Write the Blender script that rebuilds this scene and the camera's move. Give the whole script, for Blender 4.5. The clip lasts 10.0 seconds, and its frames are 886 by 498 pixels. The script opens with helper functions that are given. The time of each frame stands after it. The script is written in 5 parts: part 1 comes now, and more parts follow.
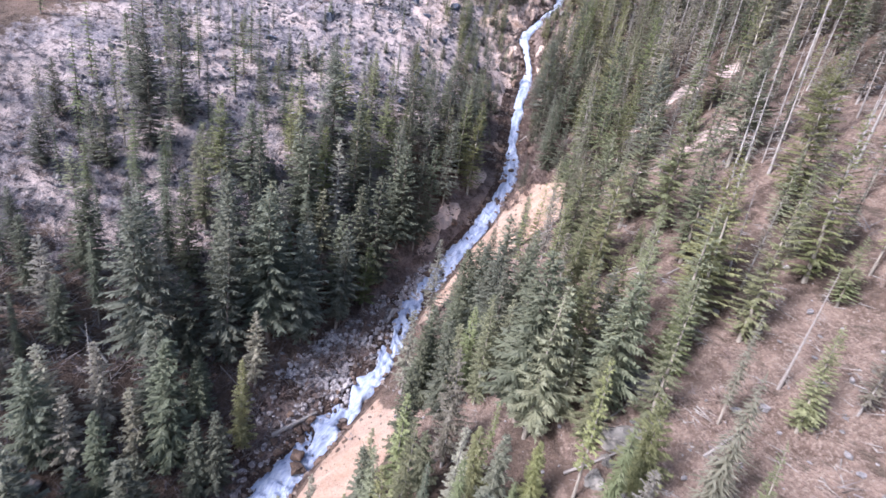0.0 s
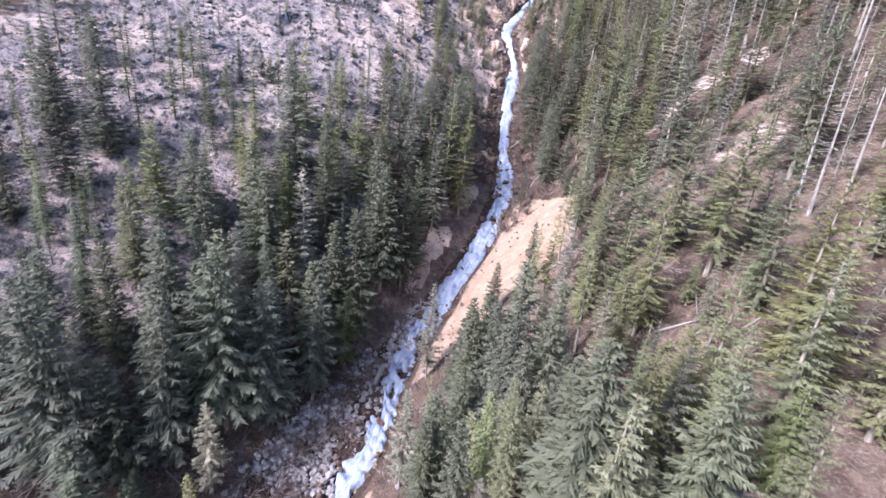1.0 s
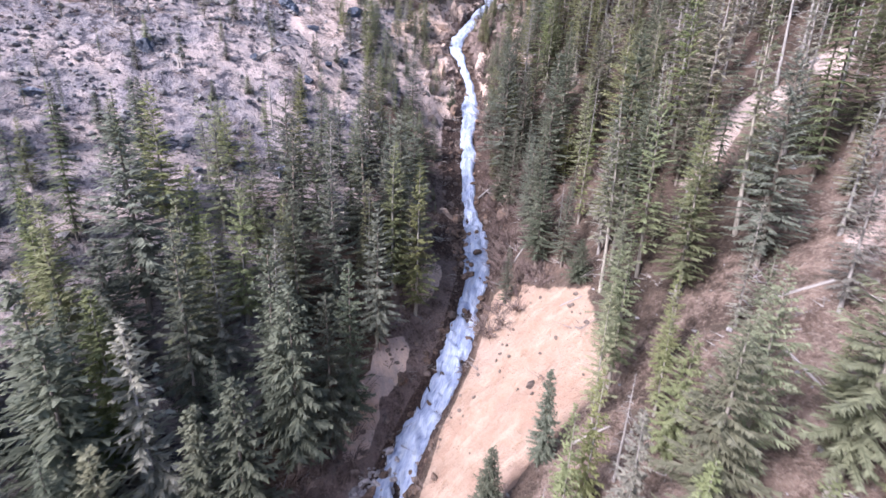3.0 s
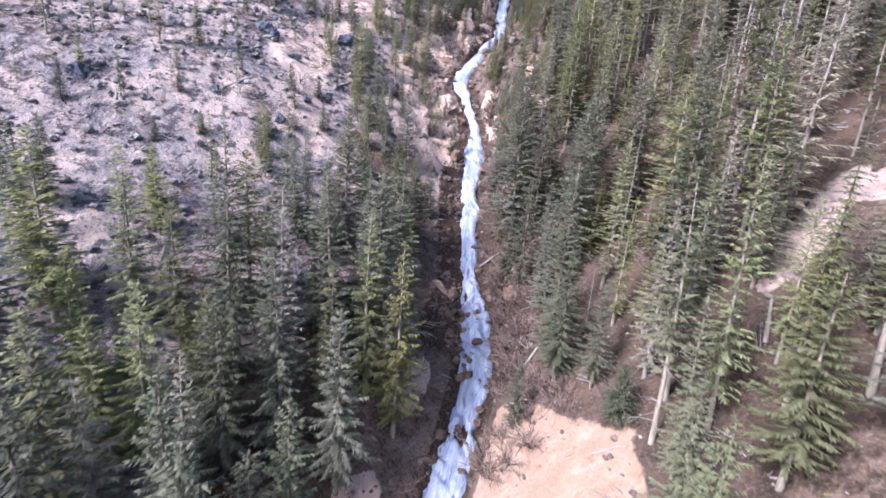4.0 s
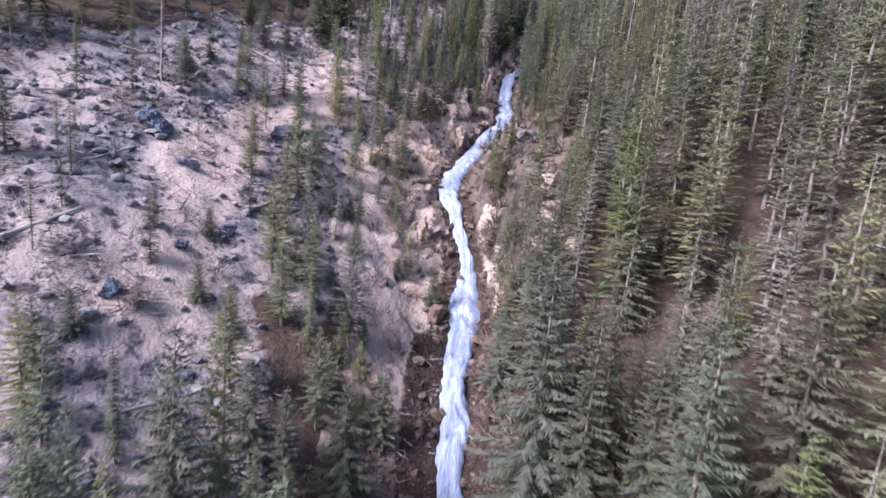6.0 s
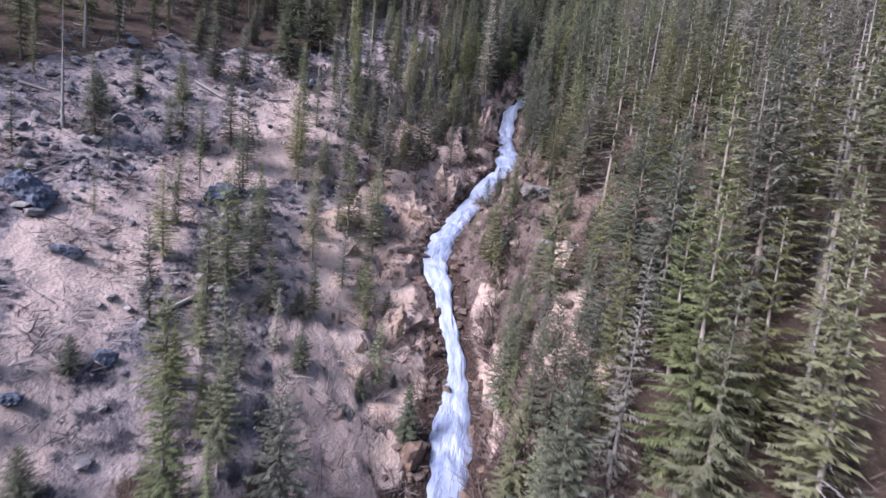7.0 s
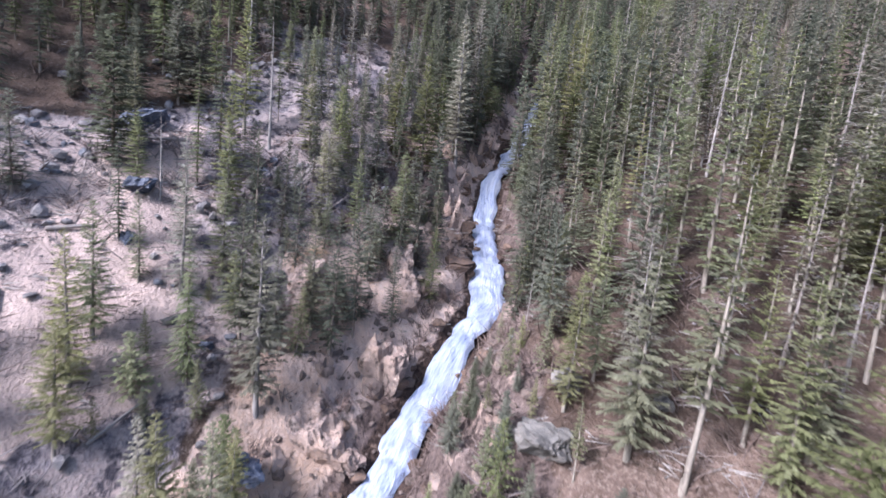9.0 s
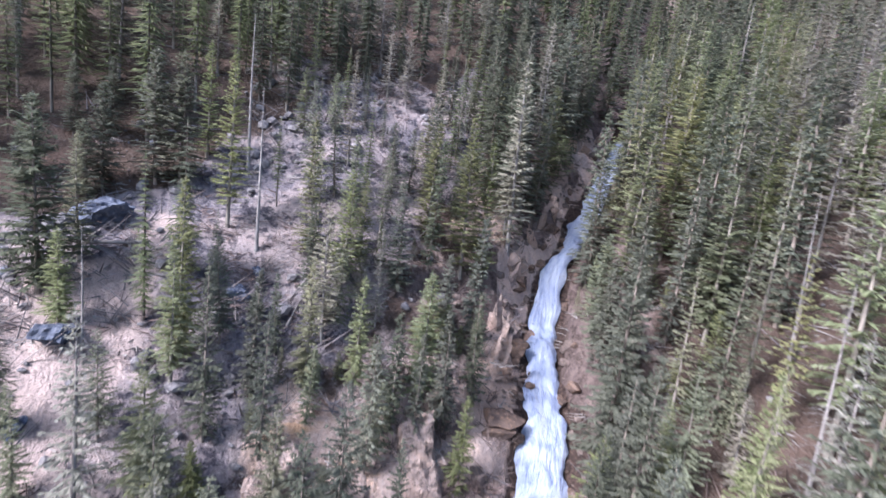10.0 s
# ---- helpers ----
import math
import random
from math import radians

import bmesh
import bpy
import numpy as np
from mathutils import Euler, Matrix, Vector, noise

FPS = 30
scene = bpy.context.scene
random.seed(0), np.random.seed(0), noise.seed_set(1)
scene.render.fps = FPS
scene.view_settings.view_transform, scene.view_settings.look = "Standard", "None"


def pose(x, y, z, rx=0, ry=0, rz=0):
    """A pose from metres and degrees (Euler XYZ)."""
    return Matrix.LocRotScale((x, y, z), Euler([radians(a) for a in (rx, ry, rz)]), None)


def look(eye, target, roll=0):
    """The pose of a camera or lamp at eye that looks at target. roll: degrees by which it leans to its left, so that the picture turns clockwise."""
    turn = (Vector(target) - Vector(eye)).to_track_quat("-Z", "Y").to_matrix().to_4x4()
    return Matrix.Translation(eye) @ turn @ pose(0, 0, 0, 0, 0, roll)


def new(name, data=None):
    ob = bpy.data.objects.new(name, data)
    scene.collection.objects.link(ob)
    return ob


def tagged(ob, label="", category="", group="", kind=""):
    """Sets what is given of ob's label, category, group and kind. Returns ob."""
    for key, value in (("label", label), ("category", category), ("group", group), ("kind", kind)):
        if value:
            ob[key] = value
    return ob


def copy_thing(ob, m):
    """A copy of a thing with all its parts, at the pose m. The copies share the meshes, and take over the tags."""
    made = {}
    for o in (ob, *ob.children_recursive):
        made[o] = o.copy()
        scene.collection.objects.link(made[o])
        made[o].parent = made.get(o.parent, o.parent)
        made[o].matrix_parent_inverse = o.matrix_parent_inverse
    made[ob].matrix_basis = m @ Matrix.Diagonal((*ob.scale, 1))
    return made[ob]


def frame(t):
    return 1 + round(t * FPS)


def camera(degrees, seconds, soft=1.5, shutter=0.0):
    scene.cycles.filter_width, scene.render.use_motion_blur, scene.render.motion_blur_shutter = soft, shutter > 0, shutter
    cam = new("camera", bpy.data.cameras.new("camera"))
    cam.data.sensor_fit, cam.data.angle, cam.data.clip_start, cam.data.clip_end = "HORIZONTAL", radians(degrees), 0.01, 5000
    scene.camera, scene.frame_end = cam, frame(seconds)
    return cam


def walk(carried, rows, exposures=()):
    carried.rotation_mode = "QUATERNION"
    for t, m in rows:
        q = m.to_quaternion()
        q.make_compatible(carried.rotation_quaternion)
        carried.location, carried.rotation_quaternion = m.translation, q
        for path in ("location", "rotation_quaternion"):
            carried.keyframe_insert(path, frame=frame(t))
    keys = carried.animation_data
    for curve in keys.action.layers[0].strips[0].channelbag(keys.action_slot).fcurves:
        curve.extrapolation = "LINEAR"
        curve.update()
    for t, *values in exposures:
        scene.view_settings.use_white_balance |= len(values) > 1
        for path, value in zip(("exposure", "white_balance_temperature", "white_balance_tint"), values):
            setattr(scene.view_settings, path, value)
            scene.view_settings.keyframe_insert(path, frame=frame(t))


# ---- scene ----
cam = camera(84.9, 10.0, soft=1.55, shutter=0.2)
METRES, EYE, TILT, LEAN, TURN = 120.0, 60.0, -20.5, -8.5, 0.0
ROWS = [
    (0.0, 0.0, 0.0, 0.0, -0.0, -0.0, -0.0),
    (0.5, -0.0033, 0.043, 0.0192, -0.52, -0.07, 0.91),
    (1.0, -0.0052, 0.0857, 0.0389, -1.81, -0.46, 3.83),
    (1.5, -0.0033, 0.1286, 0.058, -3.64, -0.21, 8.29),
    (2.0, 0.0021, 0.1717, 0.0769, -4.65, -0.01, 9.97),
    (2.5, 0.0097, 0.2146, 0.0952, -5.64, 0.07, 9.91),
    (4.0, 0.0389, 0.3435, 0.1591, -6.45, 3.61, 6.88),
    (4.5, 0.0505, 0.3861, 0.1837, -6.54, 5.92, 6.3),
    (5.0, 0.0625, 0.4274, 0.2109, -6.73, 8.13, 6.15),
    (5.5, 0.0754, 0.4676, 0.2398, -6.77, 9.05, 5.93),
    (7.0, 0.1131, 0.5796, 0.3321, -6.73, 11.76, 5.31),
    (7.5, 0.126, 0.614, 0.3666, -8.07, 11.42, 5.09),
    (8.0, 0.1381, 0.6481, 0.4024, -8.77, 10.82, 5.27),
    (8.5, 0.1507, 0.6826, 0.4388, -9.18, 9.88, 5.6),
    (9.0, 0.1644, 0.717, 0.4773, -9.24, 9.89, 6.02),
    (9.5, 0.178, 0.7512, 0.5175, -7.68, 9.83, 5.36),
    (10.0, 0.1914, 0.7855, 0.5565, -2.62, 10.26, 2.59),
]
walk(cam, [(t, pose(0, 0, EYE, TILT, LEAN, TURN) @ pose(METRES * x, METRES * y, METRES * z, 90 + pitch, roll, yaw)) for t, x, y, z, yaw, pitch, roll in ROWS],
     exposures=[(0.0, 1.88, 6080, 10), (1.5, 1.95, 6070, 12), (2.5, 1.87, 6080, 12), (4.0, 1.94, 6100, 13), (4.5, 1.82, 6070, 13), (5.0, 1.65, 6030, 14), (5.5, 1.66, 6000, 14), (7.0, 1.37, 5980, 15), (7.5, 1.54, 6000, 14), (8.0, 1.67, 5970, 13), (8.5, 1.76, 5950, 12), (9.0, 1.78, 5960, 11), (9.5, 1.8, 5930, 10), (10.0, 1.94, 5890, 10)])


# ---- light ----
SUN_EL, SUN_AZ = 42.0, 243.0
world = bpy.data.worlds.new("world")
scene.world = world
world.use_nodes = True
wn = world.node_tree.nodes
sky = wn.new("ShaderNodeTexSky")
sky.sky_type, sky.sun_disc = "NISHITA", False
sky.sun_elevation, sky.sun_rotation = radians(SUN_EL), radians(SUN_AZ)
sky.dust_density, sky.air_density = 2.5, 1.0
wn["Background"].inputs[1].default_value = 0.125
world.node_tree.links.new(sky.outputs[0], wn["Background"].inputs[0])
sun = new("sun", bpy.data.lights.new("sun", "SUN"))
sun.data.energy, sun.data.angle, sun.data.color = 3.3, radians(18), (1.0, 0.94, 0.96)
a_, e_ = radians(SUN_AZ), radians(SUN_EL)
sun_from = Vector((math.sin(a_) * math.cos(e_), math.cos(a_) * math.cos(e_), math.sin(e_)))
sun.matrix_world = look(sun_from * 300, (0, 0, 0))


# ---- materials ----
def material(name, rough=0.9, spec=0.2):
    mat = bpy.data.materials.new(name)
    mat.use_nodes = True
    nt = mat.node_tree
    b = nt.nodes["Principled BSDF"]
    b.inputs["Roughness"].default_value = rough
    b.inputs["Specular IOR Level"].default_value = spec
    return mat, nt, b


def node(nt, kind, **values):
    n = nt.nodes.new(kind)
    for key, value in values.items():
        n.inputs[key.replace("_", " ")].default_value = value
    return n


def noise_tex(nt, scale, detail=4.0, rough=0.6, vec=None):
    n = node(nt, "ShaderNodeTexNoise", Scale=scale, Detail=detail, Roughness=rough)
    if vec is not None:
        nt.links.new(vec, n.inputs["Vector"])
    return n.outputs["Fac"]


def ramp(nt, fac, *stops):
    r = nt.nodes.new("ShaderNodeValToRGB")
    el = r.color_ramp.elements
    while len(el) < len(stops):
        el.new(0.5)
    for e, (p, c) in zip(el, stops):
        e.position, e.color = p, (*c, 1) if len(c) == 3 else c
    nt.links.new(fac, r.inputs[0])
    return r.outputs[0]


def grey(v):
    return (v, v, v)


def mix(nt, fac, a, b, kind="MIX"):
    m = nt.nodes.new("ShaderNodeMix")
    m.data_type, m.blend_type = "RGBA", kind
    for sock, val in ((m.inputs[0], fac), (m.inputs[6], a), (m.inputs[7], b)):
        if isinstance(val, (int, float)):
            sock.default_value = val
        elif isinstance(val, tuple):
            sock.default_value = (*val, 1)
        else:
            nt.links.new(val, sock)
    return m.outputs[2]


def math_node(nt, op, a, b):
    m = nt.nodes.new("ShaderNodeMath")
    m.operation = op
    for sock, val in zip(m.inputs, (a, b)):
        if isinstance(val, (int, float)):
            sock.default_value = val
        else:
            nt.links.new(val, sock)
    return m.outputs[0]


def bump(nt, b, height, strength=0.5, dist=0.1):
    n = node(nt, "ShaderNodeBump", Strength=strength, Distance=dist)
    nt.links.new(height, n.inputs["Height"])
    nt.links.new(n.outputs[0], b.inputs["Normal"])


def attr(nt, name):
    a = nt.nodes.new("ShaderNodeAttribute")
    a.attribute_name = name
    return a.outputs["Fac"]


def coords(nt):
    return nt.nodes.new("ShaderNodeTexCoord").outputs["Object"]


def drawn_out(nt, co, turn, stretch):
    """Coordinates along which a texture runs in long streaks down the slope."""
    run = nt.nodes.new("ShaderNodeMapping")
    run.vector_type = "TEXTURE"
    run.inputs["Rotation"].default_value, run.inputs["Scale"].default_value = (0, 0, radians(turn)), (1.0, stretch, 1.6)
    nt.links.new(co, run.inputs[0])
    return run.outputs[0]


def ground_material():
    mat, nt, b = material("hillside_soil", 0.95, 0.15)
    co = coords(nt)
    big, mid, fine = noise_tex(nt, 0.12, 5, 0.65, co), noise_tex(nt, 0.9, 6, 0.7, co), noise_tex(nt, 5.0, 5, 0.7, co)
    fall = noise_tex(nt, 0.75, 7, 0.72, drawn_out(nt, co, 32, 3.2))
    run = noise_tex(nt, 0.8, 5, 0.6, drawn_out(nt, co, 95, 6.0))
    duff = mix(nt, ramp(nt, mid, (0.35, grey(0)), (0.65, grey(1))), (0.046, 0.033, 0.028), (0.12, 0.086, 0.073))
    duff = mix(nt, ramp(nt, big, (0.48, grey(0)), (0.62, grey(0.65))), duff, (0.15, 0.103, 0.088))
    duff = mix(nt, ramp(nt, fine, (0.55, grey(0)), (0.65, grey(0.5))), duff, (0.2, 0.165, 0.155))
    soil = mix(nt, ramp(nt, mid, (0.38, grey(0)), (0.62, grey(1))), (0.09, 0.062, 0.053), (0.2, 0.145, 0.127))
    soil = mix(nt, ramp(nt, fine, (0.5, grey(0)), (0.62, grey(0.6))), soil, (0.29, 0.232, 0.212))
    soil = mix(nt, ramp(nt, fall, (0.36, grey(0.8)), (0.44, grey(0))), soil, (0.06, 0.048, 0.04))
    scree = ramp(nt, fall, (0.38, (0.05, 0.046, 0.063)), (0.48, (0.155, 0.14, 0.17)), (0.57, (0.26, 0.224, 0.238)), (0.68, (0.35, 0.288, 0.286)))
    scree = mix(nt, ramp(nt, big, (0.46, grey(0)), (0.56, grey(0.75))), scree, (0.42, 0.335, 0.325))
    scree = mix(nt, ramp(nt, fine, (0.46, grey(0)), (0.62, grey(0.5))), scree, (0.34, 0.305, 0.318))
    # Dark blotches: darker rubble, and shade of its gaps put into the colour.
    scree = mix(nt, ramp(nt, mid, (0.4, grey(0.95)), (0.49, grey(0))), scree, (0.05, 0.046, 0.062))
    sand = mix(nt, ramp(nt, mid, (0.3, grey(0)), (0.7, grey(1))), (0.245, 0.17, 0.135), (0.315, 0.228, 0.188))
    sand = mix(nt, ramp(nt, mid, (0.36, grey(0.55)), (0.44, grey(0))), sand, (0.23, 0.15, 0.112))
    sand = mix(nt, ramp(nt, run, (0.5, grey(0)), (0.62, grey(0.8))), sand, (0.25, 0.163, 0.13))
    sand = mix(nt, ramp(nt, run, (0.36, grey(0.8)), (0.45, grey(0))), sand, (0.345, 0.258, 0.214))
    sand = mix(nt, ramp(nt, big, (0.52, grey(0)), (0.62, grey(0.5))), sand, (0.3, 0.225, 0.2))
    sand = mix(nt, ramp(nt, fine, (0.52, grey(0)), (0.68, grey(0.45))), sand, (0.335, 0.248, 0.21))
    pale = mix(nt, ramp(nt, fall, (0.4, grey(0)), (0.58, grey(1))), (0.325, 0.26, 0.256), (0.47, 0.37, 0.35))
    pale = mix(nt, ramp(nt, mid, (0.33, grey(0.7)), (0.42, grey(0))), pale, (0.1, 0.085, 0.095))
    rock = mix(nt, ramp(nt, mid, (0.42, grey(0)), (0.56, grey(1))), (0.055, 0.04, 0.04), (0.165, 0.125, 0.122))
    rock = mix(nt, ramp(nt, fine, (0.42, grey(0)), (0.6, grey(0.5))), rock, (0.22, 0.165, 0.15))
    cliff = mix(nt, ramp(nt, fall, (0.42, grey(0)), (0.6, grey(1))), (0.41, 0.33, 0.318), (0.64, 0.475, 0.41))
    cliff = mix(nt, ramp(nt, big, (0.5, grey(0)), (0.64, grey(0.8))), cliff, (0.42, 0.29, 0.225))
    cliff = mix(nt, ramp(nt, run, (0.62, grey(0)), (0.72, grey(0.6))), cliff, (0.4, 0.225, 0.1))
    # Random dark spots: brush, and the shade of crevices put into the colour.
    cliff = mix(nt, ramp(nt, mid, (0.35, grey(0.9)), (0.42, grey(0))), cliff, (0.075, 0.058, 0.056))
    cliff = mix(nt, ramp(nt, fine, (0.5, grey(0)), (0.66, grey(0.5))), cliff, (0.42, 0.365, 0.355))
    wet = mix(nt, ramp(nt, fine, (0.4, grey(0)), (0.65, grey(1))), (0.028, 0.02, 0.019), (0.105, 0.07, 0.06))
    c = duff
    for name, col in (("soil", soil), ("scree", scree), ("pale", pale), ("rock", rock), ("cliff", cliff), ("sand", sand), ("wet", wet)):
        f = math_node(nt, "ADD", attr(nt, name), math_node(nt, "MULTIPLY", math_node(nt, "SUBTRACT", mid, 0.5), 0.9))
        c = mix(nt, ramp(nt, f, (0.42, grey(0)), (0.58, grey(1))), c, col)
    nt.links.new(c, b.inputs["Base Color"])
    rough = math_node(nt, "ADD", math_node(nt, "MULTIPLY", mid, 1.3), math_node(nt, "ADD", math_node(nt, "MULTIPLY", fine, 0.6), math_node(nt, "MULTIPLY", fall, 1.2)))
    bump(nt, b, math_node(nt, "MULTIPLY", rough, math_node(nt, "SUBTRACT", 1.0, math_node(nt, "MULTIPLY", attr(nt, "sand"), 0.38))), 1.0, 0.55)
    return mat


def stone_material(name, dark, light, stain):
    mat, nt, b = material(name, 0.85, 0.25)
    co = coords(nt)
    rnd = nt.nodes.new("ShaderNodeNewGeometry").outputs["Random Per Island"]
    obr = nt.nodes.new("ShaderNodeObjectInfo").outputs["Random"]
    n1, n2 = noise_tex(nt, 1.6, 5, 0.65, co), noise_tex(nt, 9.0, 4, 0.7, co)
    c = mix(nt, ramp(nt, n1, (0.35, grey(0)), (0.65, grey(1))), dark, light)
    c = mix(nt, ramp(nt, n2, (0.5, grey(0)), (0.68, grey(0.5))), c, stain)
    v = math_node(nt, "ADD", 0.6, math_node(nt, "MULTIPLY", math_node(nt, "ADD", rnd, obr), 0.38))
    hv = node(nt, "ShaderNodeHueSaturation")
    nt.links.new(c, hv.inputs["Color"]), nt.links.new(v, hv.inputs["Value"])
    nt.links.new(hv.outputs[0], b.inputs["Base Color"])
    bump(nt, b, math_node(nt, "ADD", n1, math_node(nt, "MULTIPLY", n2, 0.4)), 0.9, 0.3)
    return mat


def cliff_material():
    mat, nt, b = material("fractured_rock", 0.9, 0.2)
    geo = nt.nodes.new("ShaderNodeNewGeometry").outputs["Position"]
    fall = noise_tex(nt, 0.9, 7, 0.72, drawn_out(nt, geo, 32, 2.6))
    mid, fine, big = noise_tex(nt, 1.5, 6, 0.7, geo), noise_tex(nt, 7.0, 5, 0.7, geo), noise_tex(nt, 0.22, 3, 0.5, geo)
    c = mix(nt, ramp(nt, fall, (0.4, grey(0)), (0.6, grey(1))), (0.32, 0.255, 0.247), (0.55, 0.405, 0.352))
    c = mix(nt, ramp(nt, big, (0.5, grey(0)), (0.62, grey(0.85))), c, (0.42, 0.29, 0.23))
    c = mix(nt, ramp(nt, mid, (0.62, grey(0)), (0.72, grey(0.6))), c, (0.4, 0.225, 0.11))
    c = mix(nt, ramp(nt, mid, (0.38, grey(0.9)), (0.47, grey(0))), c, (0.075, 0.06, 0.058))
    c = mix(nt, ramp(nt, fall, (0.36, grey(0.8)), (0.43, grey(0))), c, (0.11, 0.088, 0.085))
    c = mix(nt, ramp(nt, fine, (0.52, grey(0)), (0.66, grey(0.5))), c, (0.44, 0.385, 0.375))
    nt.links.new(c, b.inputs["Base Color"])
    bump(nt, b, math_node(nt, "ADD", fall, math_node(nt, "ADD", mid, math_node(nt, "MULTIPLY", fine, 0.4))), 1.0, 0.7)
    return mat


def needle_material(name, deep, bright, tip):
    mat, nt, b = material(name, 0.75, 0.25)
    co = coords(nt)
    rnd = nt.nodes.new("ShaderNodeNewGeometry").outputs["Random Per Island"]
    obr = nt.nodes.new("ShaderNodeObjectInfo").outputs["Random"]
    n = noise_tex(nt, 1.4, 3, 0.6, co)
    c = mix(nt, ramp(nt, rnd, (0.0, grey(0.2)), (1.0, grey(0.9))), deep, bright)
    c = mix(nt, ramp(nt, n, (0.52, grey(0)), (0.7, grey(0.6))), c, tip)
    hv = node(nt, "ShaderNodeHueSaturation")
    nt.links.new(c, hv.inputs["Color"])
    nt.links.new(math_node(nt, "ADD", 0.473, math_node(nt, "MULTIPLY", obr, 0.054)), hv.inputs["Hue"])
    nt.links.new(math_node(nt, "ADD", 0.62, math_node(nt, "MULTIPLY", math_node(nt, "FRACT", math_node(nt, "MULTIPLY", obr, 7.7), 0), 0.55)), hv.inputs["Saturation"])
    nt.links.new(math_node(nt, "ADD", 0.7, math_node(nt, "MULTIPLY", math_node(nt, "FRACT", math_node(nt, "MULTIPLY", obr, 17.3), 0), 0.6)), hv.inputs["Value"])
    nt.links.new(hv.outputs[0], b.inputs["Base Color"])
    thin = nt.nodes.new("ShaderNodeBsdfTranslucent")
    nt.links.new(hv.outputs[0], thin.inputs["Color"])
    both = nt.nodes.new("ShaderNodeMixShader")
    both.inputs[0].default_value = 0.5
    nt.links.new(b.outputs[0], both.inputs[1]), nt.links.new(thin.outputs[0], both.inputs[2])
    nt.links.new(both.outputs[0], nt.nodes["Material Output"].inputs["Surface"])
    return mat


def bark_material(name, dark, light):
    mat, nt, b = material(name, 0.9, 0.15)
    co = nt.nodes.new("ShaderNodeMapping")
    co.inputs["Scale"].default_value = (6, 6, 0.9)
    nt.links.new(coords(nt), co.inputs[0])
    n = noise_tex(nt, 1.5, 5, 0.7, co.outputs[0])
    rnd = nt.nodes.new("ShaderNodeObjectInfo").outputs["Random"]
    c = mix(nt, ramp(nt, n, (0.35, grey(0)), (0.65, grey(1))), dark, light)
    c = mix(nt, math_node(nt, "MULTIPLY", rnd, 0.45), c, (0.16, 0.13, 0.12))
    nt.links.new(c, b.inputs["Base Color"])
    bump(nt, b, n, 0.6, 0.04)
    return mat


def water_material():
    mat, nt, b = material("white_water", 0.3, 0.4)
    a = nt.nodes.new("ShaderNodeAttribute")
    a.attribute_name = "flow"
    mp = nt.nodes.new("ShaderNodeMapping")
    mp.inputs["Scale"].default_value = (1.0, 0.2, 0.25)
    nt.links.new(a.outputs["Vector"], mp.inputs[0])
    n1, n2 = noise_tex(nt, 2.6, 6, 0.72, mp.outputs[0]), noise_tex(nt, 9.0, 4, 0.7, mp.outputs[0])
    f = math_node(nt, "ADD", math_node(nt, "MULTIPLY", n1, 0.62), math_node(nt, "MULTIPLY", n2, 0.38))
    f = math_node(nt, "ADD", f, math_node(nt, "MULTIPLY", math_node(nt, "SUBTRACT", attr(nt, "foam"), 0.5), 0.1))
    c = ramp(nt, f, (0.35, (0.06, 0.075, 0.13)), (0.42, (0.17, 0.205, 0.33)), (0.51, (0.26, 0.3, 0.43)), (0.65, (0.37, 0.4, 0.5)))
    nt.links.new(c, b.inputs["Base Color"])
    bump(nt, b, f, 0.9, 0.35)
    return mat


SOIL = ground_material()
SLATE = stone_material("slate_stone", (0.05, 0.053, 0.07), (0.13, 0.135, 0.165), (0.22, 0.22, 0.245))
GREY_STONE = stone_material("grey_stone", (0.1, 0.095, 0.11), (0.23, 0.213, 0.225), (0.31, 0.28, 0.28))
BLUE_STONE = stone_material("blue_grey_stone", (0.035, 0.042, 0.07), (0.1, 0.115, 0.165), (0.24, 0.245, 0.28))
TAN_STONE = stone_material("tan_stone", (0.065, 0.05, 0.048), (0.2, 0.157, 0.146), (0.25, 0.17, 0.125))
OUTCROP = stone_material("outcrop_stone", (0.06, 0.058, 0.06), (0.19, 0.176, 0.172), (0.25, 0.22, 0.205))
BAR_STONE = stone_material("pale_gravel", (0.09, 0.08, 0.092), (0.32, 0.292, 0.31), (0.5, 0.465, 0.475))
WET_STONE = stone_material("wet_brown_stone", (0.03, 0.022, 0.022), (0.13, 0.09, 0.075), (0.26, 0.16, 0.1))
SPRUCE = needle_material("spruce_needles", (0.088, 0.096, 0.073), (0.164, 0.174, 0.128), (0.22, 0.225, 0.185))
FIR = needle_material("fir_needles", (0.134, 0.142, 0.076), (0.23, 0.24, 0.132), (0.29, 0.295, 0.195))
DRY = needle_material("dry_needles", (0.148, 0.136, 0.11), (0.305, 0.286, 0.236), (0.375, 0.353, 0.318))
BARK = bark_material("spruce_bark", (0.09, 0.07, 0.06), (0.26, 0.22, 0.2))
PALE_BARK = bark_material("pale_bark", (0.12, 0.108, 0.097), (0.3, 0.272, 0.245))
DEAD_WOOD = bark_material("weathered_wood", (0.11, 0.1, 0.106), (0.32, 0.3, 0.3))
WATER = water_material()


# ---- shape of the hillside ----
def lattice(ix, iy, seed):
    v = np.sin(ix * 127.1 + iy * 311.7 + seed * 74.7) * 43758.5453
    return v - np.floor(v)


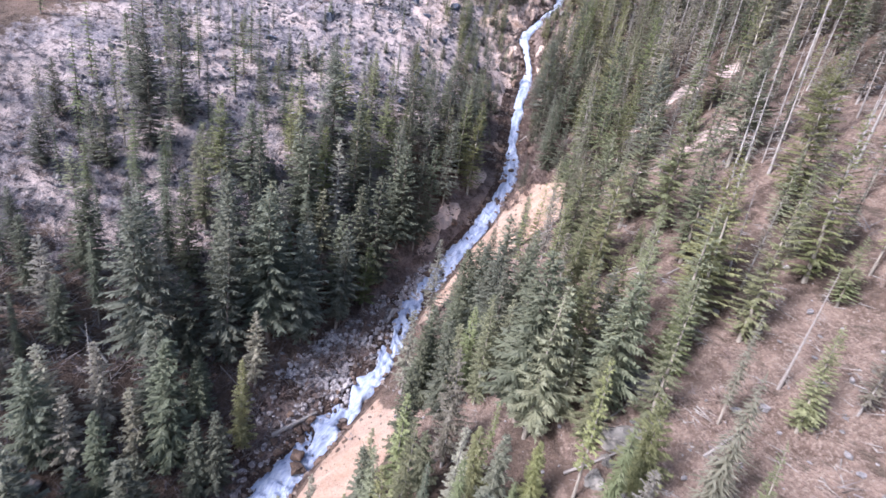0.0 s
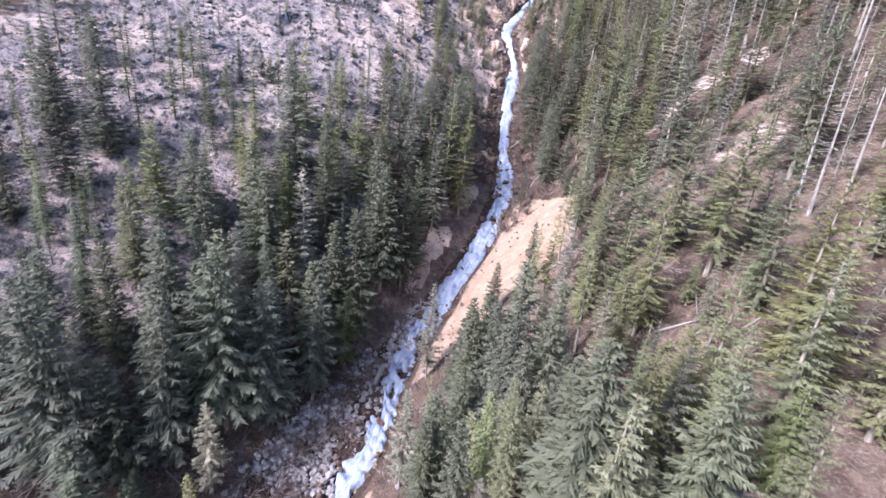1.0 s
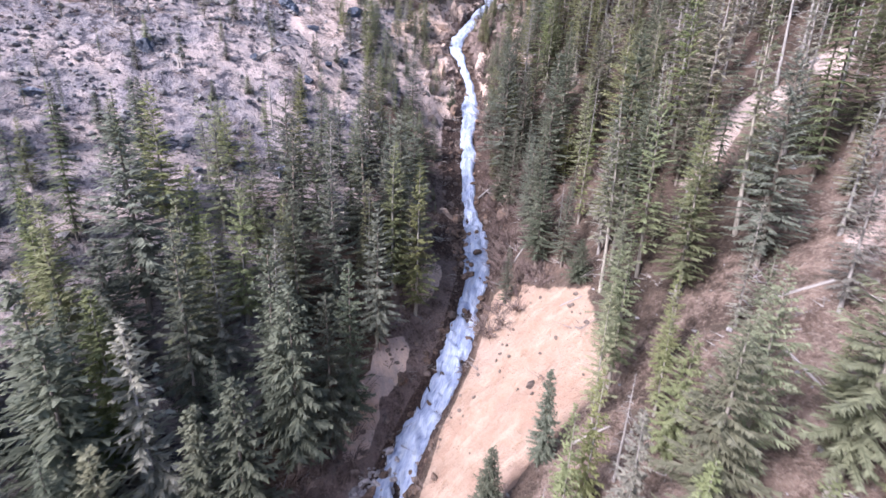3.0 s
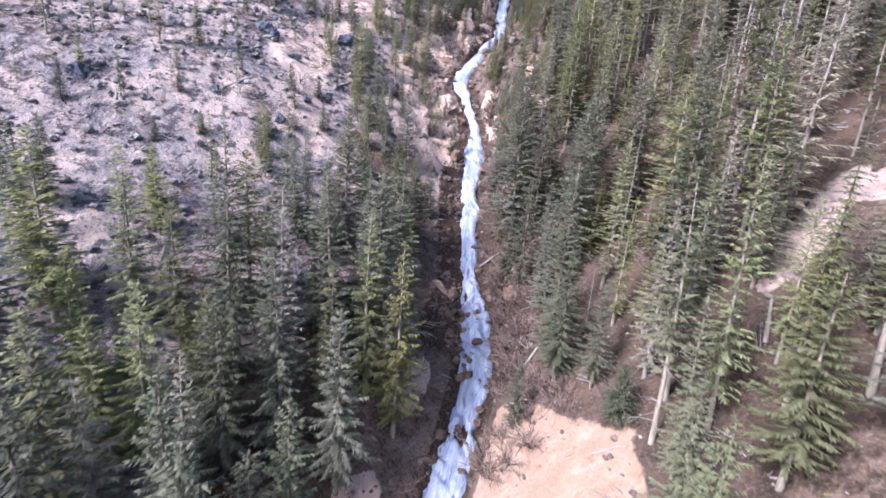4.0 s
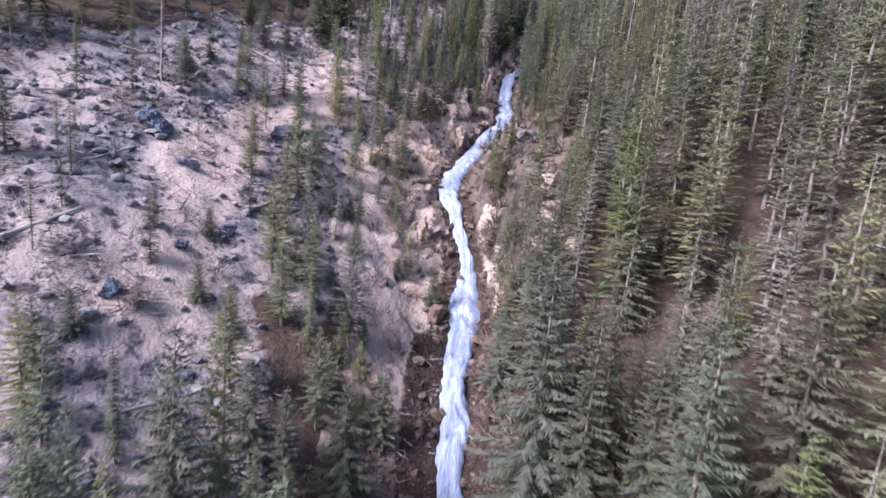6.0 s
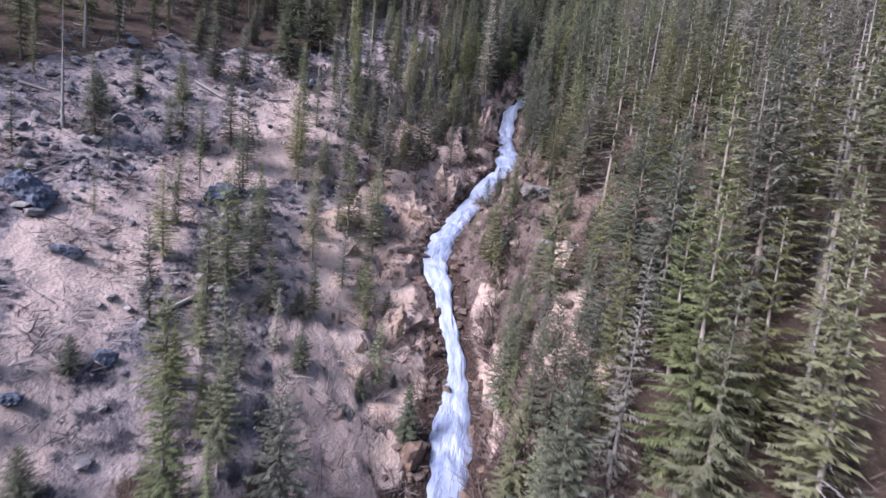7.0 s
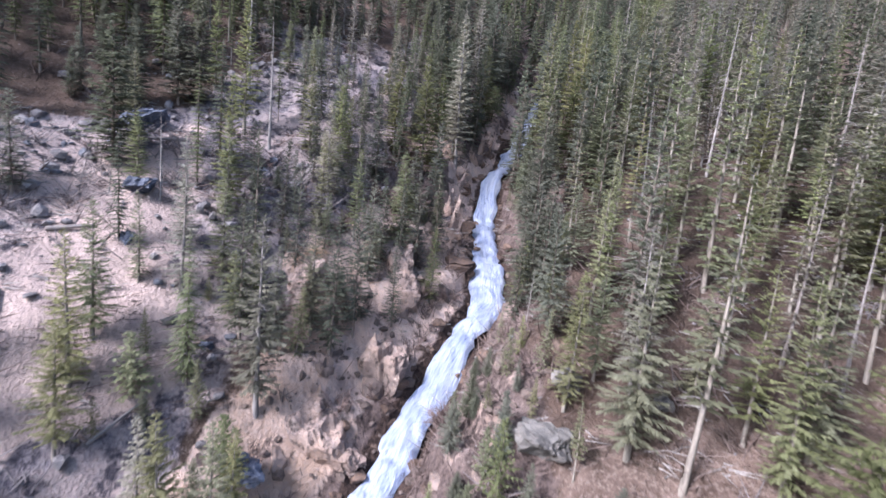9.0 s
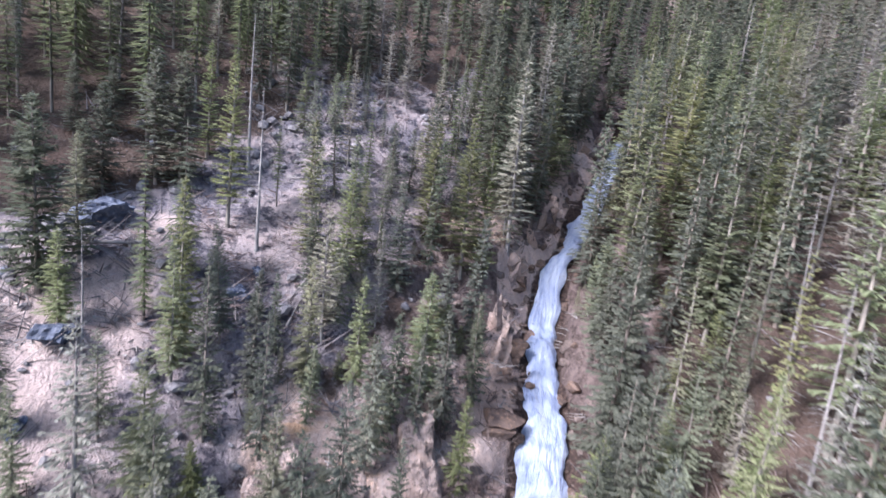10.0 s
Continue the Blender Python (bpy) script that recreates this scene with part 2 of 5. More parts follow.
def value_noise(x, y, seed=0):
    ix, iy = np.floor(x), np.floor(y)
    fx, fy = x - ix, y - iy
    fx, fy = fx * fx * (3 - 2 * fx), fy * fy * (3 - 2 * fy)
    a, b = lattice(ix, iy, seed), lattice(ix + 1, iy, seed)
    c, d = lattice(ix, iy + 1, seed), lattice(ix + 1, iy + 1, seed)
    return (a + (b - a) * fx) * (1 - fy) + (c + (d - c) * fx) * fy


def fbm(x, y, size, octaves=4, seed=0):
    """Noise about 0, within -1 to 1, whose largest lumps are size metres across."""
    total, amp, norm = 0.0, 1.0, 0.0
    for k in range(octaves):
        total = total + amp * (value_noise(x / size + 17.3 * k, y / size - 9.1 * k, seed + k) - 0.5) * 2
        norm, size, amp = norm + amp, size / 2.03, amp * 0.55
    return total / norm


# the stream: how far up the valley, place across it, width of the water
COURSE = np.array([
    (-30, -34, 6), (20, -17, 5), (30, -13, 4.8), (36.3, -9.9, 4.4), (41.8, -6.4, 4.0), (47.8, -2.1, 2.3), (52, -1.1, 2.4), (56.2, -0.1, 3.1), (61, 2.2, 4.0),
    (65.5, 5, 3), (70, 9, 2.9), (75, 11.5, 2.9), (79, 13.2, 2.6), (82.5, 14, 3.2), (88, 14.7, 2.2), (92, 14.8, 1.6),
    (101.5, 16.3, 2.3), (106, 17.4, 2.6), (110.5, 18.4, 1.6), (113.5, 18.3, 1.3), (119, 17.1, 2.3), (122, 18.3, 2.4),
    (125, 20.2, 3), (129, 23.5, 2.5), (132.5, 26.3, 3), (135, 26.9, 3.4), (139, 27.4, 2.3), (146, 29.3, 2.2),
    (149, 31.5, 2), (153, 33.4, 2.8), (156, 35.3, 2.5), (160, 37.8, 1.6), (170, 43, 1.5), (200, 62, 1.4)])
# the stream's bed: how far up the valley, height
BED = np.array([
    (-300, -45), (-60, -20), (10, 9.5), (30, 17.5), (36, 20.5), (42.5, 23.5), (49.5, 28), (55, 29.6), (63.2, 32.8), (67.1, 36.2),
    (70.4, 39), (80.5, 44.8), (84.5, 46.3), (90.5, 48.6), (96, 53), (110.2, 61.3), (117, 67.3), (126.4, 73), (128.6, 75.5),
    (132.3, 77.4), (136, 79.5), (144, 82.4), (147, 86.6), (155.3, 89.9), (158, 92.3), (175, 104), (260, 160), (480, 330), (900, 560)])
# the banks: rise over the stream at these distances to its side, for eight stations up the valley
SIDE = np.array([-70, -45, -28, -14, -5, -1.4, 1.4, 5, 14, 28, 45, 70.0])
STATION = np.array([20, 40, 60, 80, 100, 120, 140, 160.0])
RISE = np.array([
    (28, 18, 10, 3.3, 0.6, 0, 0, 5.6, 12, 21, 32, 51), (24, 16, 10.6, 3.9, 0.4, 0, 0, 3.8, 12.4, 25, 37, 53),
    (19, 14, 10.4, 4.8, 0.5, 0, 0, 2.9, 12.5, 27, 39, 53), (16.4, 12.6, 10.7, 7.2, 0.9, 0, 0, 4.6, 12.9, 24.6, 36, 50),
    (15.3, 13.8, 13, 7.4, 1.4, 0, 0, 8.6, 14.4, 21.4, 30, 44), (15.2, 12.1, 8.2, 4.2, 0.6, 0, 0, 4.7, 10.2, 16, 23.6, 36),
    (15, 10.4, 6.2, 5.8, 2.6, 0, 0, 6, 9.8, 13, 18, 26), (14.3, 10.4, 8.2, 6.5, 2.2, 0, 0, 6.6, 8.2, 10, 13, 17)])


def stream_x(y):
    return np.interp(y, COURSE[:, 0], COURSE[:, 1])


def stream_w(y):
    return np.interp(y, COURSE[:, 0], COURSE[:, 2])


def bed_z(y):
    return np.interp(y, BED[:, 0], BED[:, 1])


def soft_mean(fn, y, spread):
    return sum(fn(y + d * spread) for d in (-1, -0.5, 0, 0.5, 1)) / 5


def rise(u, y):
    j = np.clip(np.searchsorted(STATION, y) - 1, 0, len(STATION) - 2)
    b = np.clip((y - STATION[j]) / (STATION[j + 1] - STATION[j]), 0, 1)

    def across(v):
        i = np.clip(np.searchsorted(SIDE, v) - 1, 0, len(SIDE) - 2)
        a = (v - SIDE[i]) / (SIDE[i + 1] - SIDE[i])
        a = np.where(a > 1, 1 + 0.25 * (a - 1), np.where(a < 0, 0.3 * a, a))
        return (RISE[j, i] * (1 - a) + RISE[j, i + 1] * a) * (1 - b) + (RISE[j + 1, i] * (1 - a) + RISE[j + 1, i + 1] * a) * b
    r = np.clip((np.abs(u) - 3) * 0.35, 0, 5)
    return (across(u - r) + across(u) + across(u + r)) / 3


def side_of(x, y):
    """Distance to the side of the stream, which straightens away from it."""
    near = x - stream_x(y)
    far = x - soft_mean(stream_x, y, 12)
    k = np.clip((np.abs(near) - 3) / 12, 0, 1)
    return near * (1 - k) + far * k


def patch(x, y, cx, cy, rx, ry, turn=0.0):
    """1 within an oval patch with ragged edges, falling to 0 outside."""
    c, s = math.cos(radians(turn)), math.sin(radians(turn))
    dx, dy = x - cx, y - cy
    d = np.hypot((dx * c + dy * s) / rx, (dy * c - dx * s) / ry) + 0.35 * fbm(x, y, 3.5, 3, 33)
    return np.clip((1.12 - d) / 0.24, 0, 1)


def slab(x, y):
    """The ribbed pale rock slab on the bank of the gully."""
    return patch(x, y, 9.9, 104.6, 2.3, 7.2, 21)


def face(x, y):
    """The orange-stained rock face on the far bank of the gully."""
    return np.maximum(patch(x, y, 23.3, 105.3, 1.1, 3.4, -25), 0.55 * patch(x, y, 20.9, 114.1, 1.3, 1.3))


def sand_edge(y):
    """How far from the stream the bare sand bank reaches."""
    return np.interp(y, (24, 29, 33, 38, 42, 46, 52, 56, 58.5, 62, 66.5, 70, 74, 78), (0, 9, 11.5, 9.5, 5, 1.4, 1.5, 9, 15.5, 15.5, 13.5, 9.5, 5, 0.5))


def ground_z(x, y):
    x, y = np.asarray(x, float), np.asarray(y, float)
    u = side_of(x, y)
    k = np.clip((np.abs(u) - 2) / 10, 0, 1)
    z = bed_z(y) * (1 - k) + soft_mean(bed_z, y, 7) * k + np.minimum(rise(np.clip(u, -400, 400), y), 90)
    half = stream_w(y) / 2
    z = z - 0.6 * np.clip((half + 0.3 - np.abs(u)) / 1.0, 0, 1)
    off = np.clip((np.abs(u) - half) / 4, 0, 1)
    z = z + off * (fbm(x, y, 14, 3, 3) * 0.9 + fbm(x, y, 3.2, 4, 8) * 0.5)
    crag = np.clip(1 - np.abs(np.abs(u) - 6) / 7, 0, 1) * np.clip((y - 84) / 20, 0, 1)
    loose = np.clip((-u - 8) / 5, 0, 1) * np.clip((150 - y) / 8, 0, 1)
    z = z + crag * (np.abs(fbm(x, y, 5, 5, 21)) * 2.8 + 0.5 * fbm(x, y, 1.6, 2, 23) - 0.35) + loose * 0.3 * fbm(x, y, 1.7, 2, 51)
    bank = np.clip((sand_edge(y) - u) / 1.5, 0, 1) * np.clip((u - half - 0.5) / 1.5, 0, 1) * (u > 0)
    z = z + bank * (0.55 * np.abs(fbm(0.25 * x + 0.45 * y, 0.9 * y - 0.5 * x, 2.4, 3, 29)) - 0.1 + 0.12 * fbm(x, y, 0.9, 2, 27))
    rib = (0.93 * (x - 9.9) + 0.365 * (y - 104.6)) * 0.75 + 0.22 * (y - 104.6) + 0.5 * fbm(x, y, 4, 2, 67)
    z = z + slab(x, y) * 0.9 * (np.abs(rib - np.floor(rib) - 0.5) * 2 - 0.3)
    step = z / 2.1 + 1.1 * fbm(x, y, 7, 3, 61)
    part_up = step - np.floor(step)
    ledge = np.clip((part_up - 0.55) / 0.3, 0, 1) - part_up
    return z + 1.5 * ledge * (1 - slab(x, y)) * np.clip(crag * 1.6, 0, 1) * np.clip((y - 94) / 6, 0, 1)


def tree_strip(x, y):
    """The rib of the bare slope on which a strip of trees holds."""
    return patch(x, y, 3.5, 108, 2.9, 14, 14)


def forest_edge(x):
    """How far up the valley the closed forest above the bare slope begins."""
    return np.interp(x, (-60, -24, -20, -13.5, -9, -5, 0, 4, 5, 8, 15, 20, 24), (96, 113, 117, 126.5, 131.4, 137, 140, 144, 148, 151, 157, 159, 166))


# small clearings on the wooded slope: place, size, share of trees left
CLEARINGS = (
    (30.3, 66.8, 2.8, 0.08),
    (31.5, 113, 4.2, 0.25), (27, 116.5, 3.0, 0.2), (16.5, 44.5, 2.8, 0.2), (27, 47, 3.0, 0.25), (26.5, 55.5, 2.6, 0.2), (36, 89.5, 3.0, 0.15), (22.7, 40, 2.0, 0.2),
    (14, 27.5, 3.2, 0.15), (39.5, 114.5, 2.2, 0.2), (14.3, 49.5, 1.8, 0.2))


def cover(x, y):
    """How much of each kind of ground lies at a place."""
    u = side_of(x, y)
    half = stream_w(y) / 2
    n = fbm(x, y, 9, 3, 41)
    scree = np.clip((-u - 8 + 4 * n) / 5, 0, 1) * np.clip((forest_edge(x) + 1 - y + 3 * n) / 3, 0, 1) * np.clip((u + 75) / 12, 0, 1) * np.clip((y - 50) / 40 + 0.8 * n, 0.1 + np.where(u < -20, 0.62, 0.32) * np.clip((y - 40.5 + 9 * n) / 7, 0, 1), 1)
    scree = np.maximum(scree, np.clip((-u - 7.5 + 2 * n) / 2, 0, 0.8) * (u < 0) * np.clip((y - 97) / 4, 0, 1) * np.clip((124 - y) / 4, 0, 1))
    scree = np.maximum(scree, np.maximum(patch(x, y, 17, 153, 7, 6), 0.28 * patch(x, y, 22, 25, 8, 9)))
    scree = np.maximum(scree, np.clip(0.22 + 0.9 * n, 0, 1) * np.clip((y - 120) / 6, 0, 1) * np.clip((168 - y) / 6, 0, 1) * np.clip((-u - 6) / 3, 0, 1) * np.clip((u + 40) / 8, 0, 1))
    rock = np.clip((9 - np.abs(u + 0.5) + 4 * n) / 3, 0, 1) * np.clip((y - 82) / 12, 0, 1)
    left_low = np.clip((u + 8 + 2 * n) / 2, 0, 1) * (u < 0) * np.clip((90 - y) / 6, 0, 1)
    rock = np.maximum(rock, left_low * 0.8)
    cliff = np.clip((3.8 - np.abs(u + 6.3) + 2.5 * n) / 1.5, 0, 1) * np.clip((y - 96) / 4, 0, 1) * np.clip((139 - y) / 4, 0, 1)
    broken = np.clip(0.5 + 1.1 * fbm(x, y, 6, 3, 43), 0, 1) * np.clip((11 - np.abs(u)) / 3, 0, 1) * np.clip((y - 92) / 8, 0, 1) * np.clip((165 - y) / 6, 0, 1)
    cliff = np.maximum(cliff, broken * np.where(u > 0, np.where(y > 124, 0.3, 0.6), 1.0))
    cliff = np.maximum(cliff, np.clip((2.9 + u + 1.2 * n) / 0.8, 0, 1) * (u < 0) * np.clip((y - 142) / 3, 0, 1) * np.clip((169 - y) / 2, 0, 1))
    for p in ((25.6, 113, 0.9, 1.3, 0), (23, 104.8, 0.8, 2.0, -20), (31, 155.5, 2.2, 2.5, 0), (35.5, 161.5, 1.8, 3.5, -25), (26.5, 145, 1.3, 3.2, -15), (24.2, 138, 1.0, 3.5, -10),
              (13.8, 131.2, 1.4, 1.9, 0), (3.9, 70.4, 1.3, 2.4, -30), (1.3, 66.8, 1.5, 2.5, -30), (8, 78, 1.0, 2.6, -30)):
        cliff = np.maximum(cliff, patch(x, y, *p))
    bar_left = np.interp(y, (28, 34, 40, 47, 54, 60, 65, 70), (0, 7, 9, 8.5, 6.5, 3.6, 2.4, 0))
    bar = np.clip((bar_left + 2 * n + u) / 1.2, 0, 1) * (u < 0) * (bar_left > 0.5)
    rock = np.maximum(rock, bar)
    # Patchy dark ground between the pale stones of the bar.
    bar_dark = bar * np.clip(0.55 + 0.9 * fbm(x, y, 3, 2, 45), 0, 1)
    pale = np.clip((np.interp(y, (94, 108, 116, 124, 132, 142), (4.5, 5.0, 3.4, 5.0, 4.6, 2.6)) - np.abs(u + np.interp(y, (100, 108, 118, 124, 130, 141), (18, 21.5, 21.5, 17, 19.5, 23))) + 4 * n) / 2.5, 0, 1) * np.clip((y - 92) / 5, 0, 1) * np.clip((143 - y) / 3, 0, 1)
    pale = np.maximum(pale, 0.5 * patch(x, y, 30, 54.5, 3.0, 2.6, 20))
    for p in ((30.7, 69.9, 3.9, 1.5, 22), (33.8, 69.0, 1.6, 1.0, 20), (37.5, 68.4, 1.2, 1.6, 0)):
        pale = np.maximum(pale, 0.75 * patch(x, y, *p))
    edge = sand_edge(y)
    sand = np.clip((edge + 1.3 * n + 1.6 * fbm(x, y, 4.5, 3, 35) - u) / 0.9, 0, 1) * (u > 0) * (edge > 0.2)
    sand = sand * np.clip((np.abs(u) - half - 0.7 - 0.5 * n) / 0.6, 0, 1)
    wet = np.clip((half + 0.9 + 0.7 * n - np.abs(u)) / 0.9, 0, 1)
    # Past the water's edge the same dark colour spreads wider over the banks.
    wet = np.maximum(wet, np.clip((half + np.where(u > 0, np.where(y < 104, 5.0, 1.5), np.where(y < 104, 3.4, np.where(y < 114, 2.4, np.where(y > 138, 0.1, 0.8)))) + 1.6 * n - np.abs(u)) / 1.2, 0, 1) * np.clip((y - np.where(u > 0, 74, 78)) / 5, 0, 1) * 0.85)
    pale = np.maximum(pale, slab(x, y))
    clay = np.clip((4.6 - np.abs(u + 7.0) + 2.2 * n) / 1.2, 0, 1) * np.clip((y - 104) / 3, 0, 1) * np.clip((122 - y) / 3, 0, 1)
    cliff, rock = np.maximum(cliff, clay), rock * (1 - clay)
    cliff = np.maximum(cliff, face(x, y))
    cliff, rock = cliff * (1 - 0.8 * slab(x, y)), rock * (1 - slab(x, y))
    soil = np.clip(0.56 + 0.5 * n, 0, 1) * np.clip((u - 9) / 4, 0, 1) * np.clip((66 - y) / 8, 0, 1)
    soil = np.maximum(soil, patch(x, y, 22, 25, 8, 9))
    for cx, cy, size, _ in CLEARINGS:
        soil = np.maximum(soil, np.clip((size * 1.2 - np.hypot(x - cx, y - cy) + 2 * n) / 1.5, 0, 0.7))
    return {"soil": soil, "scree": scree, "rock": rock, "cliff": cliff, "pale": pale, "bar": bar, "sand": sand, "wet": np.where(sand > 0.5, 0, np.maximum(wet, bar_dark))}


# ---- builders ----
def mesh_of(name, verts, faces, mat, smooth=False, attrs=None):
    me = bpy.data.meshes.new(name)
    me.from_pydata(verts.tolist() if isinstance(verts, np.ndarray) else verts, [], faces.tolist() if isinstance(faces, np.ndarray) else faces)
    me.materials.append(mat)
    if smooth:
        me.shade_smooth()
    for key, values in (attrs or {}).items():
        if values.ndim == 1:
            me.attributes.new(key, "FLOAT", "POINT").data.foreach_set("value", values.astype(np.float32))
        else:
            me.attributes.new(key, "FLOAT_VECTOR", "POINT").data.foreach_set("vector", values.astype(np.float32).ravel())
    return me


def part(name, me, parent, label=""):
    ob = new(name, me)
    ob.parent = parent
    return tagged(ob, label)


def grid_faces(rows, cols):
    i = np.arange(rows - 1)[:, None] * cols + np.arange(cols - 1)[None, :]
    i = i.ravel()
    return np.stack([i, i + 1, i + cols + 1, i + cols], 1)


def spaced(start, stop, fine, near, far_to, growth=1.25):
    """Steps of fine metres from start to stop, then ever wider ones out to far_to on both sides."""
    mid = list(np.arange(start, stop + fine, fine))
    step, v, low = fine, start, []
    while v > near:
        step *= growth
        v -= step
        low.append(v)
    step, v, high = fine, mid[-1], []
    while v < far_to:
        step *= growth
        v += step
        high.append(v)
    return np.array(low[::-1] + mid + high)


# ---- the hillside ----
gx, gy = spaced(-42, 56, 0.48, -1500, 1500, 1.18), spaced(20, 166, 0.48, -1200, 1500, 1.18)
GX, GY = np.meshgrid(gx, gy)
fx, fy = GX.ravel(), GY.ravel()
hill = new("ground", mesh_of("ground", np.stack([fx, fy, ground_z(fx, fy)], 1), grid_faces(len(gy), len(gx)), SOIL, True, cover(fx, fy)))
tagged(hill, "steep mountainside of grey scree, tan sand and brown forest soil", "ground", kind="structure")

# ---- the stream ----
sy = np.arange(-24, 165.5, 0.17)
across = np.linspace(-1, 1, 17)
SYY, AC = np.meshgrid(sy, across, indexing="ij")
ragged = np.where(SYY < 86, 0.98, 0.78) + 0.38 * fbm(SYY * 1.0, np.sign(AC) * 50, 2.8, 3, 5) + 0.26 * fbm(SYY * 1.0, np.sign(AC) * 50, 0.8, 2, 6)
wx = stream_x(SYY) + AC * (stream_w(SYY) / 2 + 0.1) * ragged + 0.25 * fbm(SYY, 0 * SYY, 2.0, 3, 15)
# small falls: level runs that end in short drops, less marked up in the steep gully
fall_at = SYY / 2.6 + 1.5 * fbm(wx * 1.8, SYY, 2.6, 4, 17)
phase = fall_at - np.floor(fall_at)
drop = np.clip((phase - 0.72) / 0.22, 0, 1)
low = np.clip((98 - SYY) / 8, 0.35, 1)
wz = bed_z(SYY) - 0.1 + 0.75 * low * (drop - phase) + 0.25 + 0.3 * fbm(wx, SYY, 1.2, 3, 12) * (1 - 0.6 * np.abs(AC)) + 0.15 * (1 - AC ** 2) - 0.25 * np.abs(AC) ** 6
wz = wz - 1.1 * np.clip((fbm(wx * 1.6, SYY * 0.7, 1.7, 3, 19) - 0.29) / 0.12, 0, 1) * np.clip((92 - SYY) / 5, 0.0, 1)
foam = 0.12 * np.clip((SYY - 105) / 15, 0, 1) + np.clip(0.35 + 0.65 * np.sin(np.clip((phase - 0.45) / 0.55, 0, 1) * 3.1416), 0, 1)
flow = np.stack([wx.ravel() - stream_x(SYY.ravel()), SYY.ravel(), wz.ravel() * 0.6], 1)
stream = new("water", mesh_of("water", np.stack([wx.ravel(), SYY.ravel(), wz.ravel()], 1), grid_faces(len(sy), len(across)), WATER, True, {"flow": flow, "foam": foam.ravel()}))
tagged(stream, "narrow foaming white mountain stream tumbling down a rocky gully", "stream", kind="structure")


# ---- trees ----
def tube(points, radii, sides=6):
    """A tapered tube along points: vertices and faces."""
    verts, faces = [], []
    for p, r in zip(points, radii):
        for k in range(sides):
            t = 2 * math.pi * k / sides
            verts.append((p[0] + r * math.cos(t), p[1] + r * math.sin(t), p[2]))
    for j in range(len(points) - 1):
        for k in range(sides):
            a, b = j * sides + k, j * sides + (k + 1) % sides
            faces.append((a, b, b + sides, a + sides))
    faces.append(tuple(range((len(points) - 1) * sides, len(points) * sides)))
    return verts, faces


def trunk_mesh(rng, height, radius, mat, sweep=0.25):
    zs_ = np.linspace(-0.6, height, 7)
    bend, turn = rng.uniform(-sweep, sweep), rng.uniform(0, 6.28)
    pts = [(bend * math.sin(z / height * 2.4) * math.cos(turn), bend * math.sin(z / height * 2.4) * math.sin(turn), z) for z in zs_]
    rad = [radius * (1.25 if k == 0 else 1) * (1 - 0.93 * max(z, 0) / height) for k, z in enumerate(zs_)]
    return mesh_of("trunk", *tube(pts, rad, 6), mat, True)


